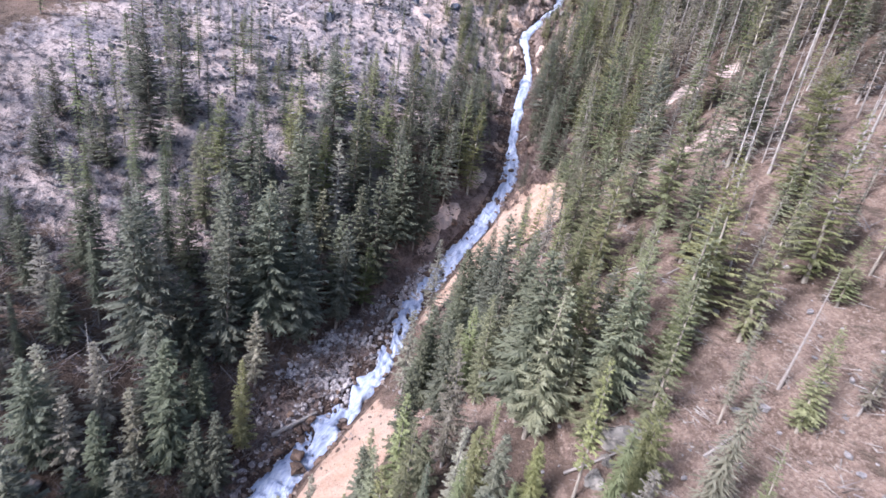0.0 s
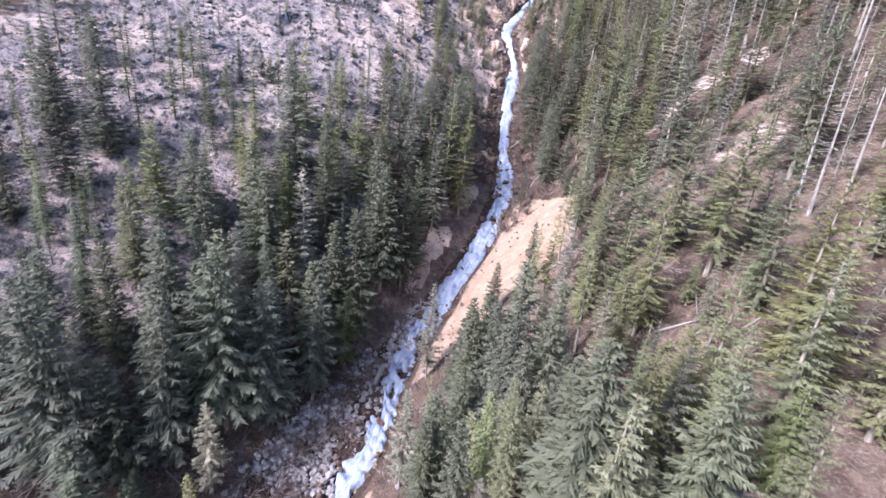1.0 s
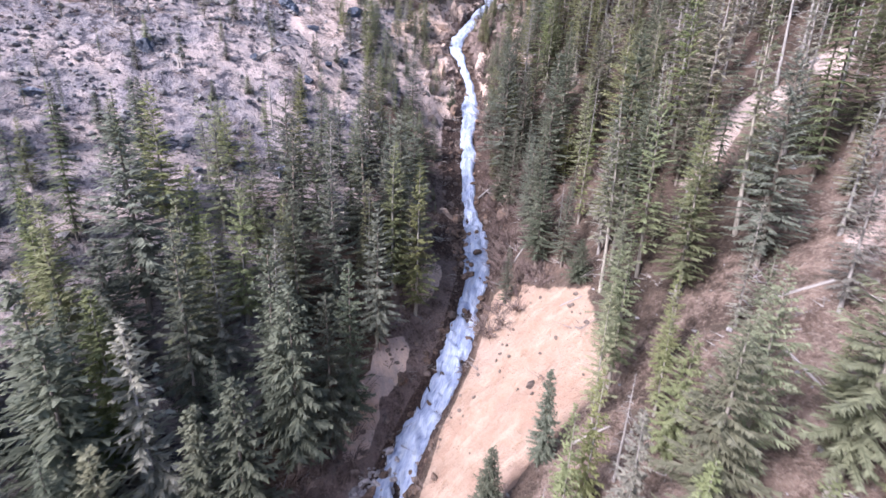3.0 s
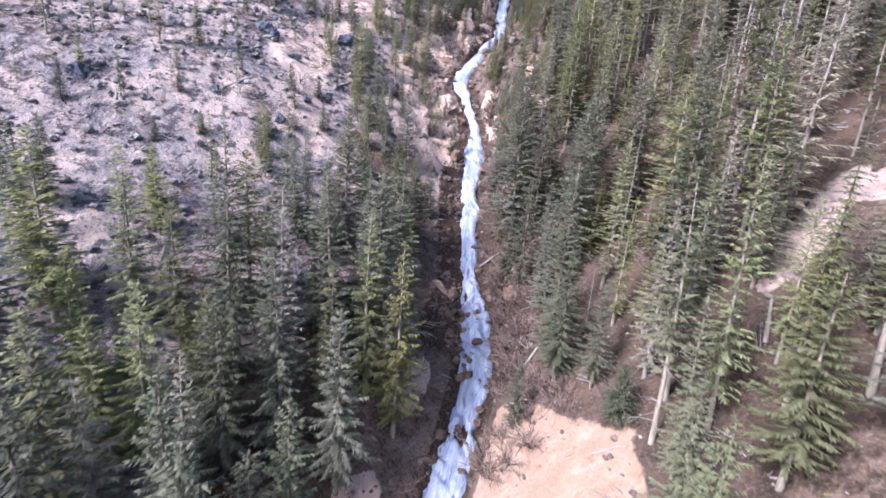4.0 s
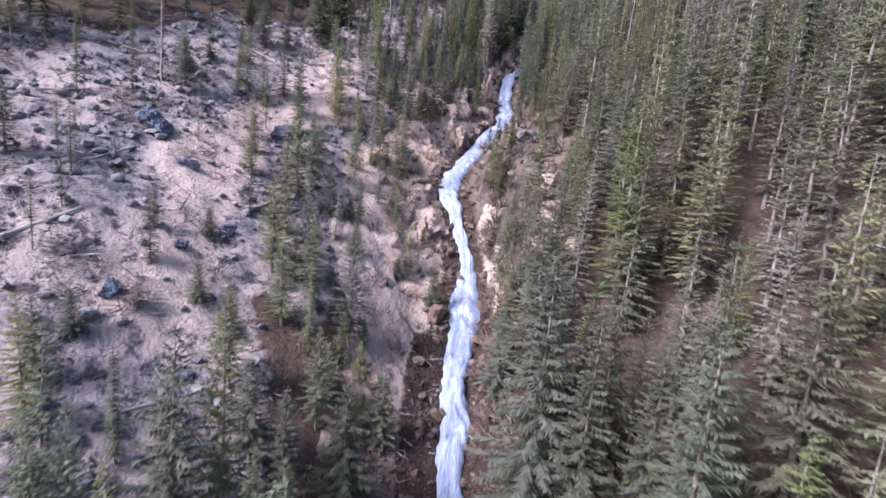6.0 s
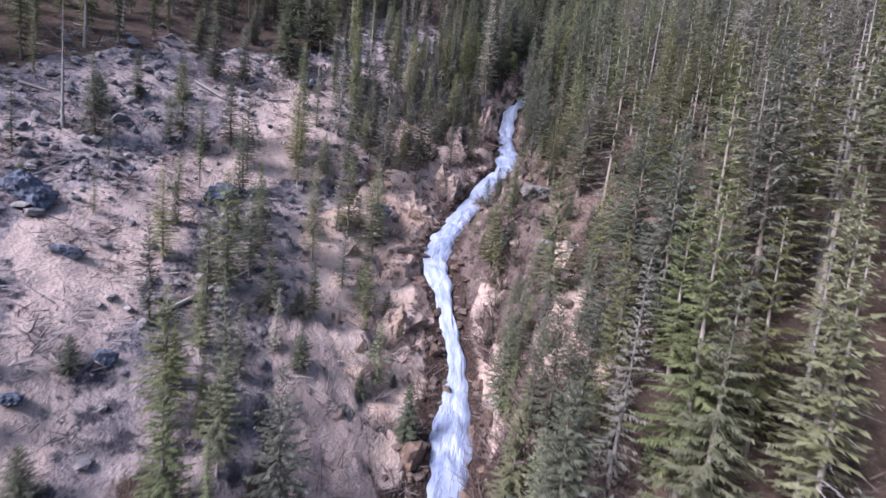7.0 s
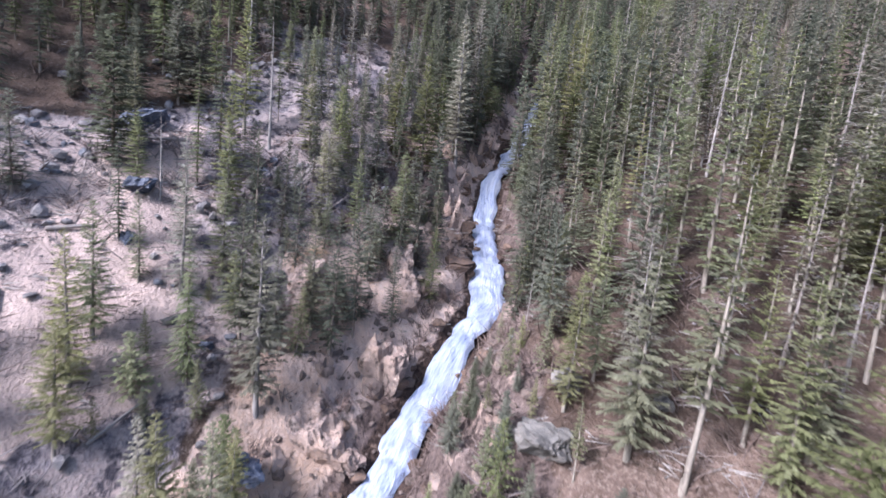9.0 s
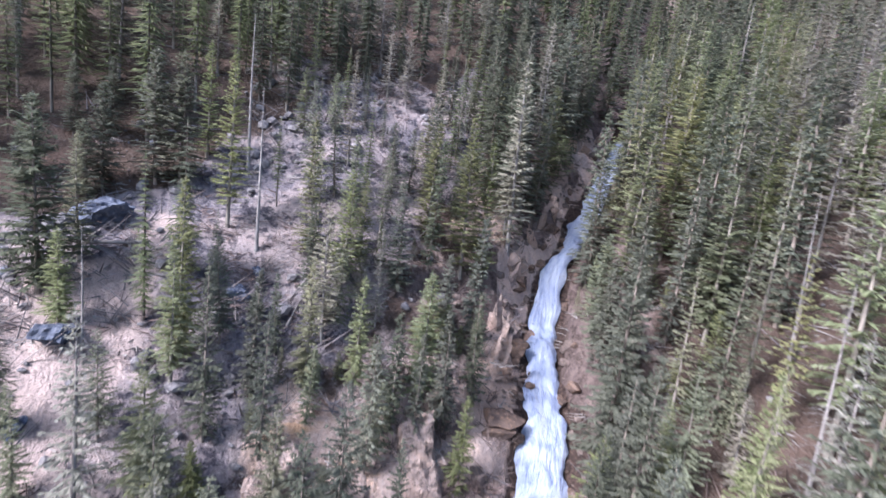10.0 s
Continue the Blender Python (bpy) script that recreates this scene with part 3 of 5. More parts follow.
def crown_mesh(rng, height, spread, start, mat, whorl=0.42, limbs=6, twig=0.2, gap=0.0, droop=0.35, power=0.6, fine=0.05, loose=0.2, hang=0.35, short=1.0, bushy=2):
    """A conifer's crown: whorls of drooping limbs, each a spray of many thin needle-covered twigs."""
    verts, faces = [], []

    def blade(p, d, length, width, sag):
        dx, dy, dz = d
        n = math.sqrt(dx * dx + dy * dy + dz * dz) + 1e-9
        dx, dy, dz = dx / n, dy / n, dz / n
        k, lift = len(verts), rng.uniform(-0.6, 0.6) * width
        verts.append((p[0] - dy * width, p[1] + dx * width, p[2] - lift))
        verts.append((p[0] + dy * width, p[1] - dx * width, p[2] + lift))
        verts.append((p[0] + dx * length, p[1] + dy * length, p[2] + dz * length - sag))
        faces.append((k, k + 1, k + 2))

    z = height * start
    while z < height - 0.12:
        f = (z - height * start) / (height * (1 - start))
        reach = spread * ((1 - f) ** power * 0.93 + 0.05) * (1 if f > 0.14 else 0.6 + 2.8 * f)
        count = max(3, int(round(limbs * (1 - 0.4 * f) + rng.uniform(-1, 1))))
        turn, tier = rng.uniform(0, 6.28), rng.uniform(0.82, 1.12)
        for c in range(count):
            if rng.random() < gap:
                continue
            a = turn + 6.283 * c / count + rng.uniform(-0.35, 0.35)
            length = reach * tier * rng.uniform(0.62, 1.15)
            ox, oy = math.cos(a), math.sin(a)
            bz = z + rng.uniform(-1, 1) * loose
            up, fall = 0.18 + 0.45 * f, droop * (1.25 - f) * rng.uniform(0.7, 1.3)

            def at(q):
                return (ox * length * q, oy * length * q, bz + length * (up * q - fall * q * q + 0.14 * q ** 4))
            steps = max(2, int(length / twig))
            for s in range(steps):
                q = 0.08 + 0.92 * (s + 0.5 + rng.uniform(-0.3, 0.3)) / steps
                p = at(q)
                w = (length * 0.3 * (1 - 0.7 * q) + 0.2) * rng.uniform(0.7, 1.3) * short
                for sgn in (-1, 1):
                    t = sgn * rng.uniform(0.5, 1.3)
                    blade(p, (ox - oy * t, oy + ox * t, rng.uniform(-0.35, 0.12)), w, fine * rng.uniform(0.8, 1.5), w * rng.uniform(0.0, hang))
                if s % bushy == bushy - 1:
                    blade(p, (ox * 0.5, oy * 0.5, rng.uniform(-1.2, -0.4)), w * 0.6, fine * rng.uniform(0.8, 1.3), 0)
            mid = at(0.45)
            tip = at(1.0)
            blade((ox * 0.04, oy * 0.04, bz), (mid[0], mid[1], mid[2] - bz), 1.05 * math.dist(mid, (0, 0, bz)), fine * 0.9, 0)
            blade(mid, (tip[0] - mid[0], tip[1] - mid[1], tip[2] - mid[2]), 1.1 * math.dist(mid, tip), fine * 1.3, 0)
        z += whorl * (1 - 0.35 * f) * rng.uniform(0.8, 1.2)
    for k in range(6):
        a = 1.05 * k
        blade((0, 0, height - 0.4 + 0.05 * k), (math.cos(a) * 0.4, math.sin(a) * 0.4, 1.0), 0.5, 0.04, 0)
    return mesh_of("crown", verts, faces, mat)


def dead_limbs_mesh(rng, height, spread, mat, count=60, start=0.2, droop=0.4):
    """Bare grey limbs, thin and drooping, for a dead tree."""
    verts, faces = [], []
    for _ in range(count):
        z = height * rng.uniform(start, 0.97)
        a, length = rng.uniform(0, 6.28), spread * (1.05 - z / height) * rng.uniform(0.4, 1.1)
        out = np.array((math.cos(a), math.sin(a), 0))
        pts = [np.array((0, 0, z)) + out * length * q + np.array((0, 0, length * (0.15 * q - droop * q * q))) for q in (0, 0.5, 1)]
        for j, (p, q) in enumerate(zip(pts, pts[1:])):
            r0, r1 = (0.035, 0.022) if j == 0 else (0.022, 0.006)
            k = len(verts)
            for c, r in ((p, r0), (q, r1)):
                for t in (0, 2.09, 4.19):
                    verts.append(c + r * (np.cross(out, (0, 0, 1.0)) * math.cos(t) + np.array((0, 0, 1.0)) * math.sin(t)))
            for t in range(3):
                faces.append((k + t, k + (t + 1) % 3, k + 3 + (t + 1) % 3, k + 3 + t))
        for _ in range(3):
            q = rng.uniform(0.4, 1)
            p = pts[0] + (pts[2] - pts[0]) * q
            d = out * 0.6 + np.cross(out, (0, 0, 1.0)) * rng.uniform(-1, 1) + np.array((0, 0, rng.uniform(-0.5, 0.1)))
            k = len(verts)
            verts.extend([p, p + d * length * 0.35 + np.array((0, 0, 0.012)), p + np.array((0, 0, 0.03))])
            faces.append((k, k + 1, k + 2))
    return mesh_of("limbs", np.array(verts), faces, mat)


HEIGHT = 15.0


def tree_kind(name, label, seed, trunk_mat, crown_mat, spread, start, bare=0, **crown):
    rng = np.random.default_rng(seed)
    meshes = [("trunk", trunk_mesh(rng, HEIGHT * 0.985, crown.pop("girth", 0.17), trunk_mat))]
    if crown_mat:
        meshes.append(("crown", crown_mesh(rng, HEIGHT, spread, start, crown_mat, **crown)))
    if bare:
        meshes.append(("branchwork", dead_limbs_mesh(rng, HEIGHT, spread, DEAD_WOOD, bare, 0.08 if not crown_mat else 0.06)))
    return {"name": name, "label": label, "meshes": meshes, "first": None}


def plant(kind, x, y, height, turn, lean=0.0, wide=1.0, group="trees on the slope"):
    s = height / HEIGHT
    m = Matrix.LocRotScale((x, y, float(ground_z(x, y))), Euler((radians(lean), radians(lean * 0.6), turn)), None)
    if kind["first"] is None:
        root = new(kind["name"])
        for name, me in kind["meshes"]:
            tagged(part(name, me, root), kind="stuff" if name == "branchwork" else "")
        tagged(root, kind["label"], "tree", group)
        kind["first"] = root
        root.matrix_basis = m @ Matrix.Diagonal((s * wide, s * wide, s, 1))
        return root
    t = copy_thing(kind["first"], m)
    t.scale = (s * wide, s * wide, s)
    return t


def family(count, *args, seed, **kw):
    return [tree_kind(*args[:2], seed + k, *args[2:4], args[4] * (0.82 + 0.36 * ((k * 7) % 5) / 4), args[5] + 0.04 * (k % 3), **dict(kw)) for k in range(count)]


CLOSE = dict(whorl=0.52, limbs=7, twig=0.13, fine=0.056, loose=0.2, hang=0.5, droop=0.34, power=0.66, short=0.7, bushy=2)
SPRAY = dict(whorl=0.56, limbs=6, twig=0.165, fine=0.064, loose=0.2, hang=0.5, droop=0.34, power=0.66, short=0.78, bushy=2)
FULL = dict(whorl=0.48, limbs=7, twig=0.28, fine=0.1)
TIERED = dict(whorl=0.54, limbs=7, twig=0.22, fine=0.09, loose=0.14, hang=0.2, droop=0.3, power=0.68)
LIGHT = dict(whorl=0.52, limbs=6, twig=0.32, fine=0.12)
SPARSE = dict(whorl=0.6, limbs=6, twig=0.33, fine=0.115, loose=0.16, hang=0.2, droop=0.3, power=0.68)
SPRUCES = family(5, "spruce_tree", "tall dark green spruce with drooping layered branches", BARK, SPRUCE, 2.5, 0.03, seed=10, **FULL)
FIRS = family(6, "fir_tree", "olive green fir with a pale trunk showing between its branch tiers", PALE_BARK, FIR, 2.4, 0.07, seed=30, gap=0.08, girth=0.18, **TIERED)
CLOSE_SPRUCES = family(4, "spruce_tree", "tall dark green spruce with drooping layered branches", BARK, SPRUCE, 2.5, 0.03, seed=210, **CLOSE)
CLOSE_FIRS = family(5, "fir_tree", "olive green fir with a pale trunk showing between its branch tiers", PALE_BARK, FIR, 2.4, 0.06, seed=230, gap=0.1, girth=0.18, **CLOSE)
CLOSE_GREYED = family(2, "dying_fir_tree", "greyish half-dead conifer with dry drooping branches", DEAD_WOOD, DRY, 2.3, 0.06, seed=250, bare=24, gap=0.16, **SPRAY)
SPRUCES_2 = family(4, "spruce_tree", "dark green spruce standing close among its neighbours", BARK, SPRUCE, 2.3, 0.05, seed=110, **LIGHT)
FIRS_2 = family(5, "fir_tree", "slim olive green fir standing close among its neighbours", PALE_BARK, FIR, 2.0, 0.12, seed=130, gap=0.1, girth=0.17, **SPARSE)
BUSHY = family(2, "young_spruce", "small bushy dark green young spruce on bare ground", BARK, SPRUCE, 6.5, 0.0, seed=150, whorl=0.6, limbs=10, twig=0.5, power=0.7, fine=0.13)
THIN = family(3, "thin_fir_tree", "slender fir with a bare lower trunk and sparse crown", PALE_BARK, FIR, 1.7, 0.24, seed=50, bare=24, gap=0.22, girth=0.16, **SPARSE)
SNAGS = family(3, "dead_tree", "bare grey dead conifer with thin broken limbs", DEAD_WOOD, None, 1.7, 0.2, seed=60, bare=64, girth=0.17)
CLOSE_SPRUCES_2 = family(3, "spruce_tree", "dark green spruce standing close among its neighbours", BARK, SPRUCE, 2.3, 0.05, seed=310, **SPRAY)
CLOSE_FIRS_2 = family(3, "fir_tree", "slim olive green fir standing close among its neighbours", PALE_BARK, FIR, 2.0, 0.12, seed=330, gap=0.1, girth=0.17, **SPRAY)
GREYED = family(3, "dying_fir_tree", "greyish half-dead conifer with dry drooping branches", DEAD_WOOD, DRY, 2.3, 0.06, seed=70, bare=30, gap=0.12, **SPARSE)

# ---- planting ----
# standing trees: place across and up the valley, height
BUSHY_MID_LOW = [
    (18.8, 67.8, 3.7), (-2.9, 83.4, 2), (-13.6, 90.3, 2), (-10.3, 91.8, 2), (-5, 93.6, 2.5), (-0.3, 97.4, 2.5), (-1.3, 102.1, 2), (8.2,
    106.9, 2.5), (11.8, 108, 2), (7.6, 110.3, 2), (14, 110.3, 1), (-9.2, 111.7, 1.5), (13.3, 113.6, 2), (-9.3, 120.2, 3), (16, 130, 2),
    (11.3, 135.6, 1.5)]
DEAD_MID_LOW = [
    (23.7, 25.5, 8.5), (-28, 37.6, 7.5), (27.7, 42.8, 11), (30.3, 43.2, 10), (28.2, 44.9, 10), (9.7, 50, 7.5), (14.6, 52.2, 6.7), (33.9,
    63.6, 10), (20, 75.4, 4.6), (25.8, 79.3, 5), (-7.5, 88.4, 8), (29.6, 95.6, 7.5), (-10.3, 117.5, 8.5), (33.8, 126.6, 8), (5.2, 132.1,
    5.5), (10.1, 139, 9), (7.3, 145.5, 10)]
FIR_BROAD_LOW = [
    (9.3, 23.6, 5.5), (5.7, 25.7, 6), (18.3, 28.8, 6.5), (28.7, 29.5, 5), (23.8, 31.2, 4.5), (23.1, 35.3, 6.5), (15.5, 44.4, 3.5), (22.9,
    45.3, 3), (11.3, 46.3, 5), (21, 47.3, 6), (31.2, 48.4, 7.5), (29.7, 57.5, 5), (23.6, 66.1, 5), (22.2, 71.9, 6), (-9.4, 72.7, 5), (-25.3,
    72.9, 6), (31.9, 75.3, 7), (28.1, 80.7, 10), (24.1, 80.9, 8), (22.4, 81.3, 6.5), (-31.8, 82.9, 5)]
FIR_BROAD_MIDDLE = [
    (29.7, 83.1, 6), (39.5, 87.7, 6.5), (-8.4, 88.9, 2.5), (35.5, 93.9, 6.5), (-13.9, 97.3, 2.5), (19.2, 99.7, 6), (2.7, 103.4, 3), (3,
    105.9, 4), (28.2, 110.5, 6.5), (8.4, 110.6, 3.5), (34.1, 114.7, 7.5), (-1.6, 114.8, 3.5), (11.5, 115.3, 4), (21.1, 115.6, 5), (3.6,
    116.1, 4), (26.7, 120.4, 6), (11.3, 128.8, 3), (49.6, 131.1, 2.5), (3.5, 133.2, 4.5), (20.1, 136.8, 4.5), (42.3, 139.4, 6), (19.3,
    150.1, 4)]
FIR_MID_LOW = [
    (14.5, 21.9, 8), (23.4, 22.8, 7), (16.3, 25.6, 11), (13, 26.2, 7.5), (2.5, 27.2, 6.5), (9.6, 28.3, 12.5), (11.7, 28.6, 7), (22.9, 29.2,
    12), (15.3, 29.6, 11), (19.3, 30.5, 11), (12.2, 31.5, 11), (-29, 31.6, 11), (28, 32, 12), (21.1, 32.1, 12), (16.8, 33, 10.5), (15.1,
    33.2, 8.5), (21.4, 34.2, 12), (6.7, 35.6, 9.2), (28.5, 38, 6.5), (22.3, 38.3, 12), (-31.3, 38.8, 7.5), (13.5, 38.9, 9), (29.9, 39.3,
    12), (-19.3, 40.2, 4.5), (22.9, 40.2, 6.5), (19.5, 41, 3.5), (16.3, 41, 11), (21.3, 42.4, 12), (15.1, 42.7, 9), (17.1, 42.9, 5.5)]
FIR_MID_MIDDLE = [
    (-26.6, 44.6, 13), (33.6, 45.2, 7.5), (13.9, 45.8, 8), (19.6, 46, 12), (28.6, 46.8, 12), (15.3, 47.3, 11), (22, 48.8, 4.2), (16.5, 51.4,
    7.5), (20.3, 52, 7.3), (-24.8, 53.8, 12), (18.8, 55.9, 6.5), (21.9, 60, 9.9), (-25.6, 60.3, 11), (32.6, 60.8, 8.5), (-28.5, 60.8, 5.9),
    (-12.9, 60.9, 13), (18.1, 61, 8.5), (27.7, 62.6, 8), (-22, 63.4, 8), (-17.6, 66.2, 11), (-10, 66.4, 13.5), (-9.1, 69.2, 9), (-7.2, 69.7,
    11), (-4.5, 71.1, 10), (-10.7, 71.2, 10), (-6, 73.2, 6), (-14, 75.1, 11.5), (-23.8, 76, 5.5), (-2.2, 77.3, 10), (-10.6, 82.2, 6.5)]
FIR_MID_UPPER = [
    (25.1, 82.5, 12), (34.4, 84.9, 3.5), (27.6, 89.4, 6.5), (19.5, 91.4, 8.5), (27.8, 93.4, 12), (2.4, 93.8, 6), (24.2, 93.8, 11), (-21,
    94.9, 3.2), (24.5, 95.5, 13), (27.5, 95.7, 10), (4.2, 98.6, 6), (23.1, 99, 10), (26.2, 99.4, 9), (5.6, 100.7, 6), (2.9, 101.7, 6.5),
    (29.3, 105.5, 7.4), (20.1, 105.7, 6.5), (31.7, 108, 6.5), (2.5, 108.2, 7), (3.2, 109.7, 7.5), (-0.5, 109.8, 5.5), (35.5, 110.8, 5.1),
    (31.8, 110.9, 9.5), (4.3, 113.6, 5), (32.4, 114, 8.5), (28.4, 117.6, 9), (31.7, 118.4, 5), (9.8, 118.9, 6.5), (45.9, 119.8, 6.5), (42,
    119.9, 8)]
FIR_MID_HIGH = [
    (12.1, 120.2, 5.5), (-4.4, 120.3, 3.5), (5.4, 120.7, 6), (-3.7, 121.1, 6.5), (28.4, 121.1, 5.5), (4.8, 123, 7), (42.8, 124.2, 8), (4.9,
    124.8, 6.5), (39.3, 125.5, 8), (37.7, 127.1, 4), (5.8, 127.5, 4.7), (29.7, 127.7, 5.3), (46, 127.7, 4), (14.5, 128.1, 7), (9.6, 128.6,
    6), (21.9, 131.8, 5), (8.9, 132, 6.5), (16.6, 133.3, 6), (14.8, 133.4, 2), (34.1, 134.5, 8.5), (19.8, 134.8, 7), (2.1, 136.7, 6.5),
    (34.6, 141.2, 7.5), (19.7, 144.1, 8), (36.7, 144.6, 9.5), (42.9, 144.8, 7.5), (10, 149.1, 5), (12.1, 149.5, 4.5), (29.8, 153.6, 9.5),
    (44.2, 154, 9.5), (43, 160.3, 8)]
FIR_SLIM_LOW = [
    (6.5, 33.8, 9.5), (-14.4, 37.9, 10.5), (-24.8, 40.6, 17), (-18.4, 43.6, 17), (23.7, 47.8, 5.5), (17.5, 48.2, 10.5), (19.5, 63.3, 10),
    (-18.1, 64, 9), (-19.5, 67.6, 9.5), (6.5, 74.5, 14), (26.9, 74.8, 11.5), (-7.2, 75.2, 10.5), (24.5, 75.4, 13), (-9.8, 75.6, 11), (4.5,
    76, 13.5), (20.4, 83.4, 6.5), (1.1, 84.3, 8), (5.5, 86, 9), (6.5, 86.9, 8), (8.2, 87.1, 7)]
FIR_SLIM_MIDDLE = [
    (1.8, 87.4, 8), (3.8, 87.4, 11.5), (-4.6, 89.5, 6.5), (7, 94.4, 6), (30.9, 96.2, 9.5), (26.1, 96.4, 12), (23.3, 108.4, 9), (7.6, 114.9,
    7), (11.9, 117.8, 8), (32.3, 122.7, 7), (30.7, 125.5, 7), (8.8, 133, 8.5), (14.4, 133.2, 6.5), (15, 138.1, 6.5), (13, 139.1, 8), (15.9,
    139.2, 5), (8.1, 140, 9.5), (45, 140.7, 8.5), (22.1, 142.5, 10), (23.4, 142.8, 9.5), (4.6, 145.4, 7.5)]
GREY_BROAD_LOW = [
    (-26.8, 32.1, 8.5), (-22.3, 34.1, 9.5), (-16.4, 55.7, 9), (5.2, 105.5, 4), (6.6, 107.6, 4), (7.2, 117, 3.5), (31.8, 127.8, 4)]
GREY_MID_LOW = [
    (-29.5, 33.8, 9.5), (-23.2, 41.2, 13.5), (-24.5, 43.4, 10.4), (-10.9, 59.6, 14.5), (-7.8, 66, 11.5), (-4.5, 67.1, 12.5), (6, 76.3, 10),
    (-4.3, 83.4, 6.5), (4, 84.1, 6), (23, 89.3, 7), (8.9, 119.1, 6), (12.4, 123.8, 9.5)]
GREY_SLIM_LOW = [
    (22.3, 96.7, 10), (29.7, 120, 8), (34.3, 120.2, 5.5), (38.9, 132, 10), (14.7, 135.2, 7), (17.2, 136.9, 5.5), (25.7, 145.8, 13), (25.5,
    146.7, 9.5)]
SPRUCE_BROAD_LOW = [
    (-32.5, 45, 9), (6.3, 50.8, 6.5), (-42.5, 53.5, 6), (-37.2, 56.7, 8.5), (-45.9, 61.4, 7), (-20.2, 82.4, 4), (17.4, 87, 6.5), (-5.3,
    91.4, 4.5), (-13, 95, 2), (-13.5, 102.7, 4.5), (14.9, 106.2, 4), (-8.3, 117.7, 6), (23.6, 119.7, 3.5), (-2.1, 120.6, 5), (22.9, 123, 3),
    (-8, 123.2, 4), (-4.2, 129.7, 6), (-6.7, 133.3, 4.5), (0, 140.5, 4.5), (-3.6, 140.5, 3.5), (-3.4, 141.5, 4.5)]
SPRUCE_MID_LOW = [
    (13.9, 27.8, 11), (9.2, 30.1, 14), (14.1, 31.4, 9), (0.9, 31.5, 9.5), (9.1, 32.6, 11), (-17.1, 33.7, 8.5), (3.6, 34.5, 9.5), (-18.8,
    38.5, 7), (-35.9, 41.7, 8), (8.1, 42.1, 12), (5.9, 43.6, 11), (-39.1, 44.7, 6.2), (-19.6, 45.8, 13), (-15, 46.6, 17), (-29.2, 46.8,
    9.7), (-11.9, 47.9, 14), (-20, 48.8, 14), (-12, 50.2, 12), (-16.4, 50.7, 14), (12.3, 56.4, 6.5), (-38.9, 57, 7.9), (24.8, 57.4, 12),
    (-7.9, 57.9, 12.5), (-5.4, 58.5, 14.5), (-22.1, 59.9, 12), (-19.4, 60.3, 6.5)]
SPRUCE_MID_MIDDLE = [
    (-34.7, 61, 14), (-9.6, 64.2, 15), (-4.6, 65.1, 15.1), (-32.9, 65.7, 14), (-37.9, 66.3, 11.5), (-41, 68.7, 10), (-14, 69.5, 14), (-3.3,
    69.8, 12), (-0.4, 71.2, 14), (14.5, 72.8, 5.5), (17.3, 73.5, 9.5), (24.2, 73.5, 13), (1.5, 75, 5.5), (17.8, 76.1, 12), (-15.7, 76.5,
    10), (5.2, 77.9, 14.4), (-1.7, 80.2, 5), (-23.9, 81.1, 5.5), (4.6, 81.2, 12), (20.6, 81.6, 14.1), (-17.5, 81.9, 6.2), (6.9, 82.7, 12.3),
    (-21.7, 83.6, 3.8), (19.5, 84.1, 6), (-11.8, 84.3, 4.4), (2.5, 85.6, 12)]
SPRUCE_MID_UPPER = [
    (24.6, 88.7, 9), (18.2, 89.8, 15), (21.2, 91.4, 7.5), (-21.2, 91.8, 3.8), (19.4, 94.5, 11), (17.7, 96.8, 6.5), (20.9, 97.7, 9), (-4,
    100.5, 2.6), (4, 111.8, 6), (-1, 112.9, 2.8), (-0.4, 122.3, 6), (-5.3, 124.9, 3.7), (26.4, 127.5, 6), (27.2, 127.8, 7), (-1.8, 131,
    5.6), (29.9, 134.6, 9), (1.6, 134.7, 9), (28.5, 137.2, 6.5), (31.7, 137.9, 7), (30.5, 139.1, 7), (18.1, 139.5, 6.5), (0.3, 141.5, 6),
    (2.7, 142.7, 8), (4, 143, 8), (-3.3, 144.6, 5), (31, 144.8, 9), (-1.3, 145.2, 5)]
SPRUCE_SLIM_LOW = [
    (-15.4, 34.3, 9.5), (-24, 48.2, 12.5), (8.8, 55.4, 6), (-3, 63.5, 15), (-0.7, 64.8, 13.5), (0.7, 66.4, 14), (27, 69.4, 9.5), (2.8, 70.8,
    12.5), (24.4, 70.8, 10), (18.7, 71, 7.5), (18.3, 79.4, 9.5), (22.7, 83.9, 14), (-1.3, 84.8, 8), (-0.5, 85, 8.5), (22.2, 86.5, 9), (19.5,
    87.5, 11.5), (-3.3, 98.3, 4.5), (21.3, 107.7, 6.5), (26.8, 123.5, 7), (27.7, 127.3, 8), (27.9, 131.5, 12), (16.8, 147.7, 3)]
SLENDER_MID_LOW = [
    (31.5, 72.6, 3.4), (2, 73, 12), (24, 86.4, 10.5), (26.8, 91.9, 12), (33.8, 92.6, 12), (29.8, 115.8, 13), (33.8, 119.4, 9), (38, 120.3,
    7.5), (33.8, 128.5, 8), (30.8, 130.8, 8)]

rng = np.random.default_rng(7)
taken = []


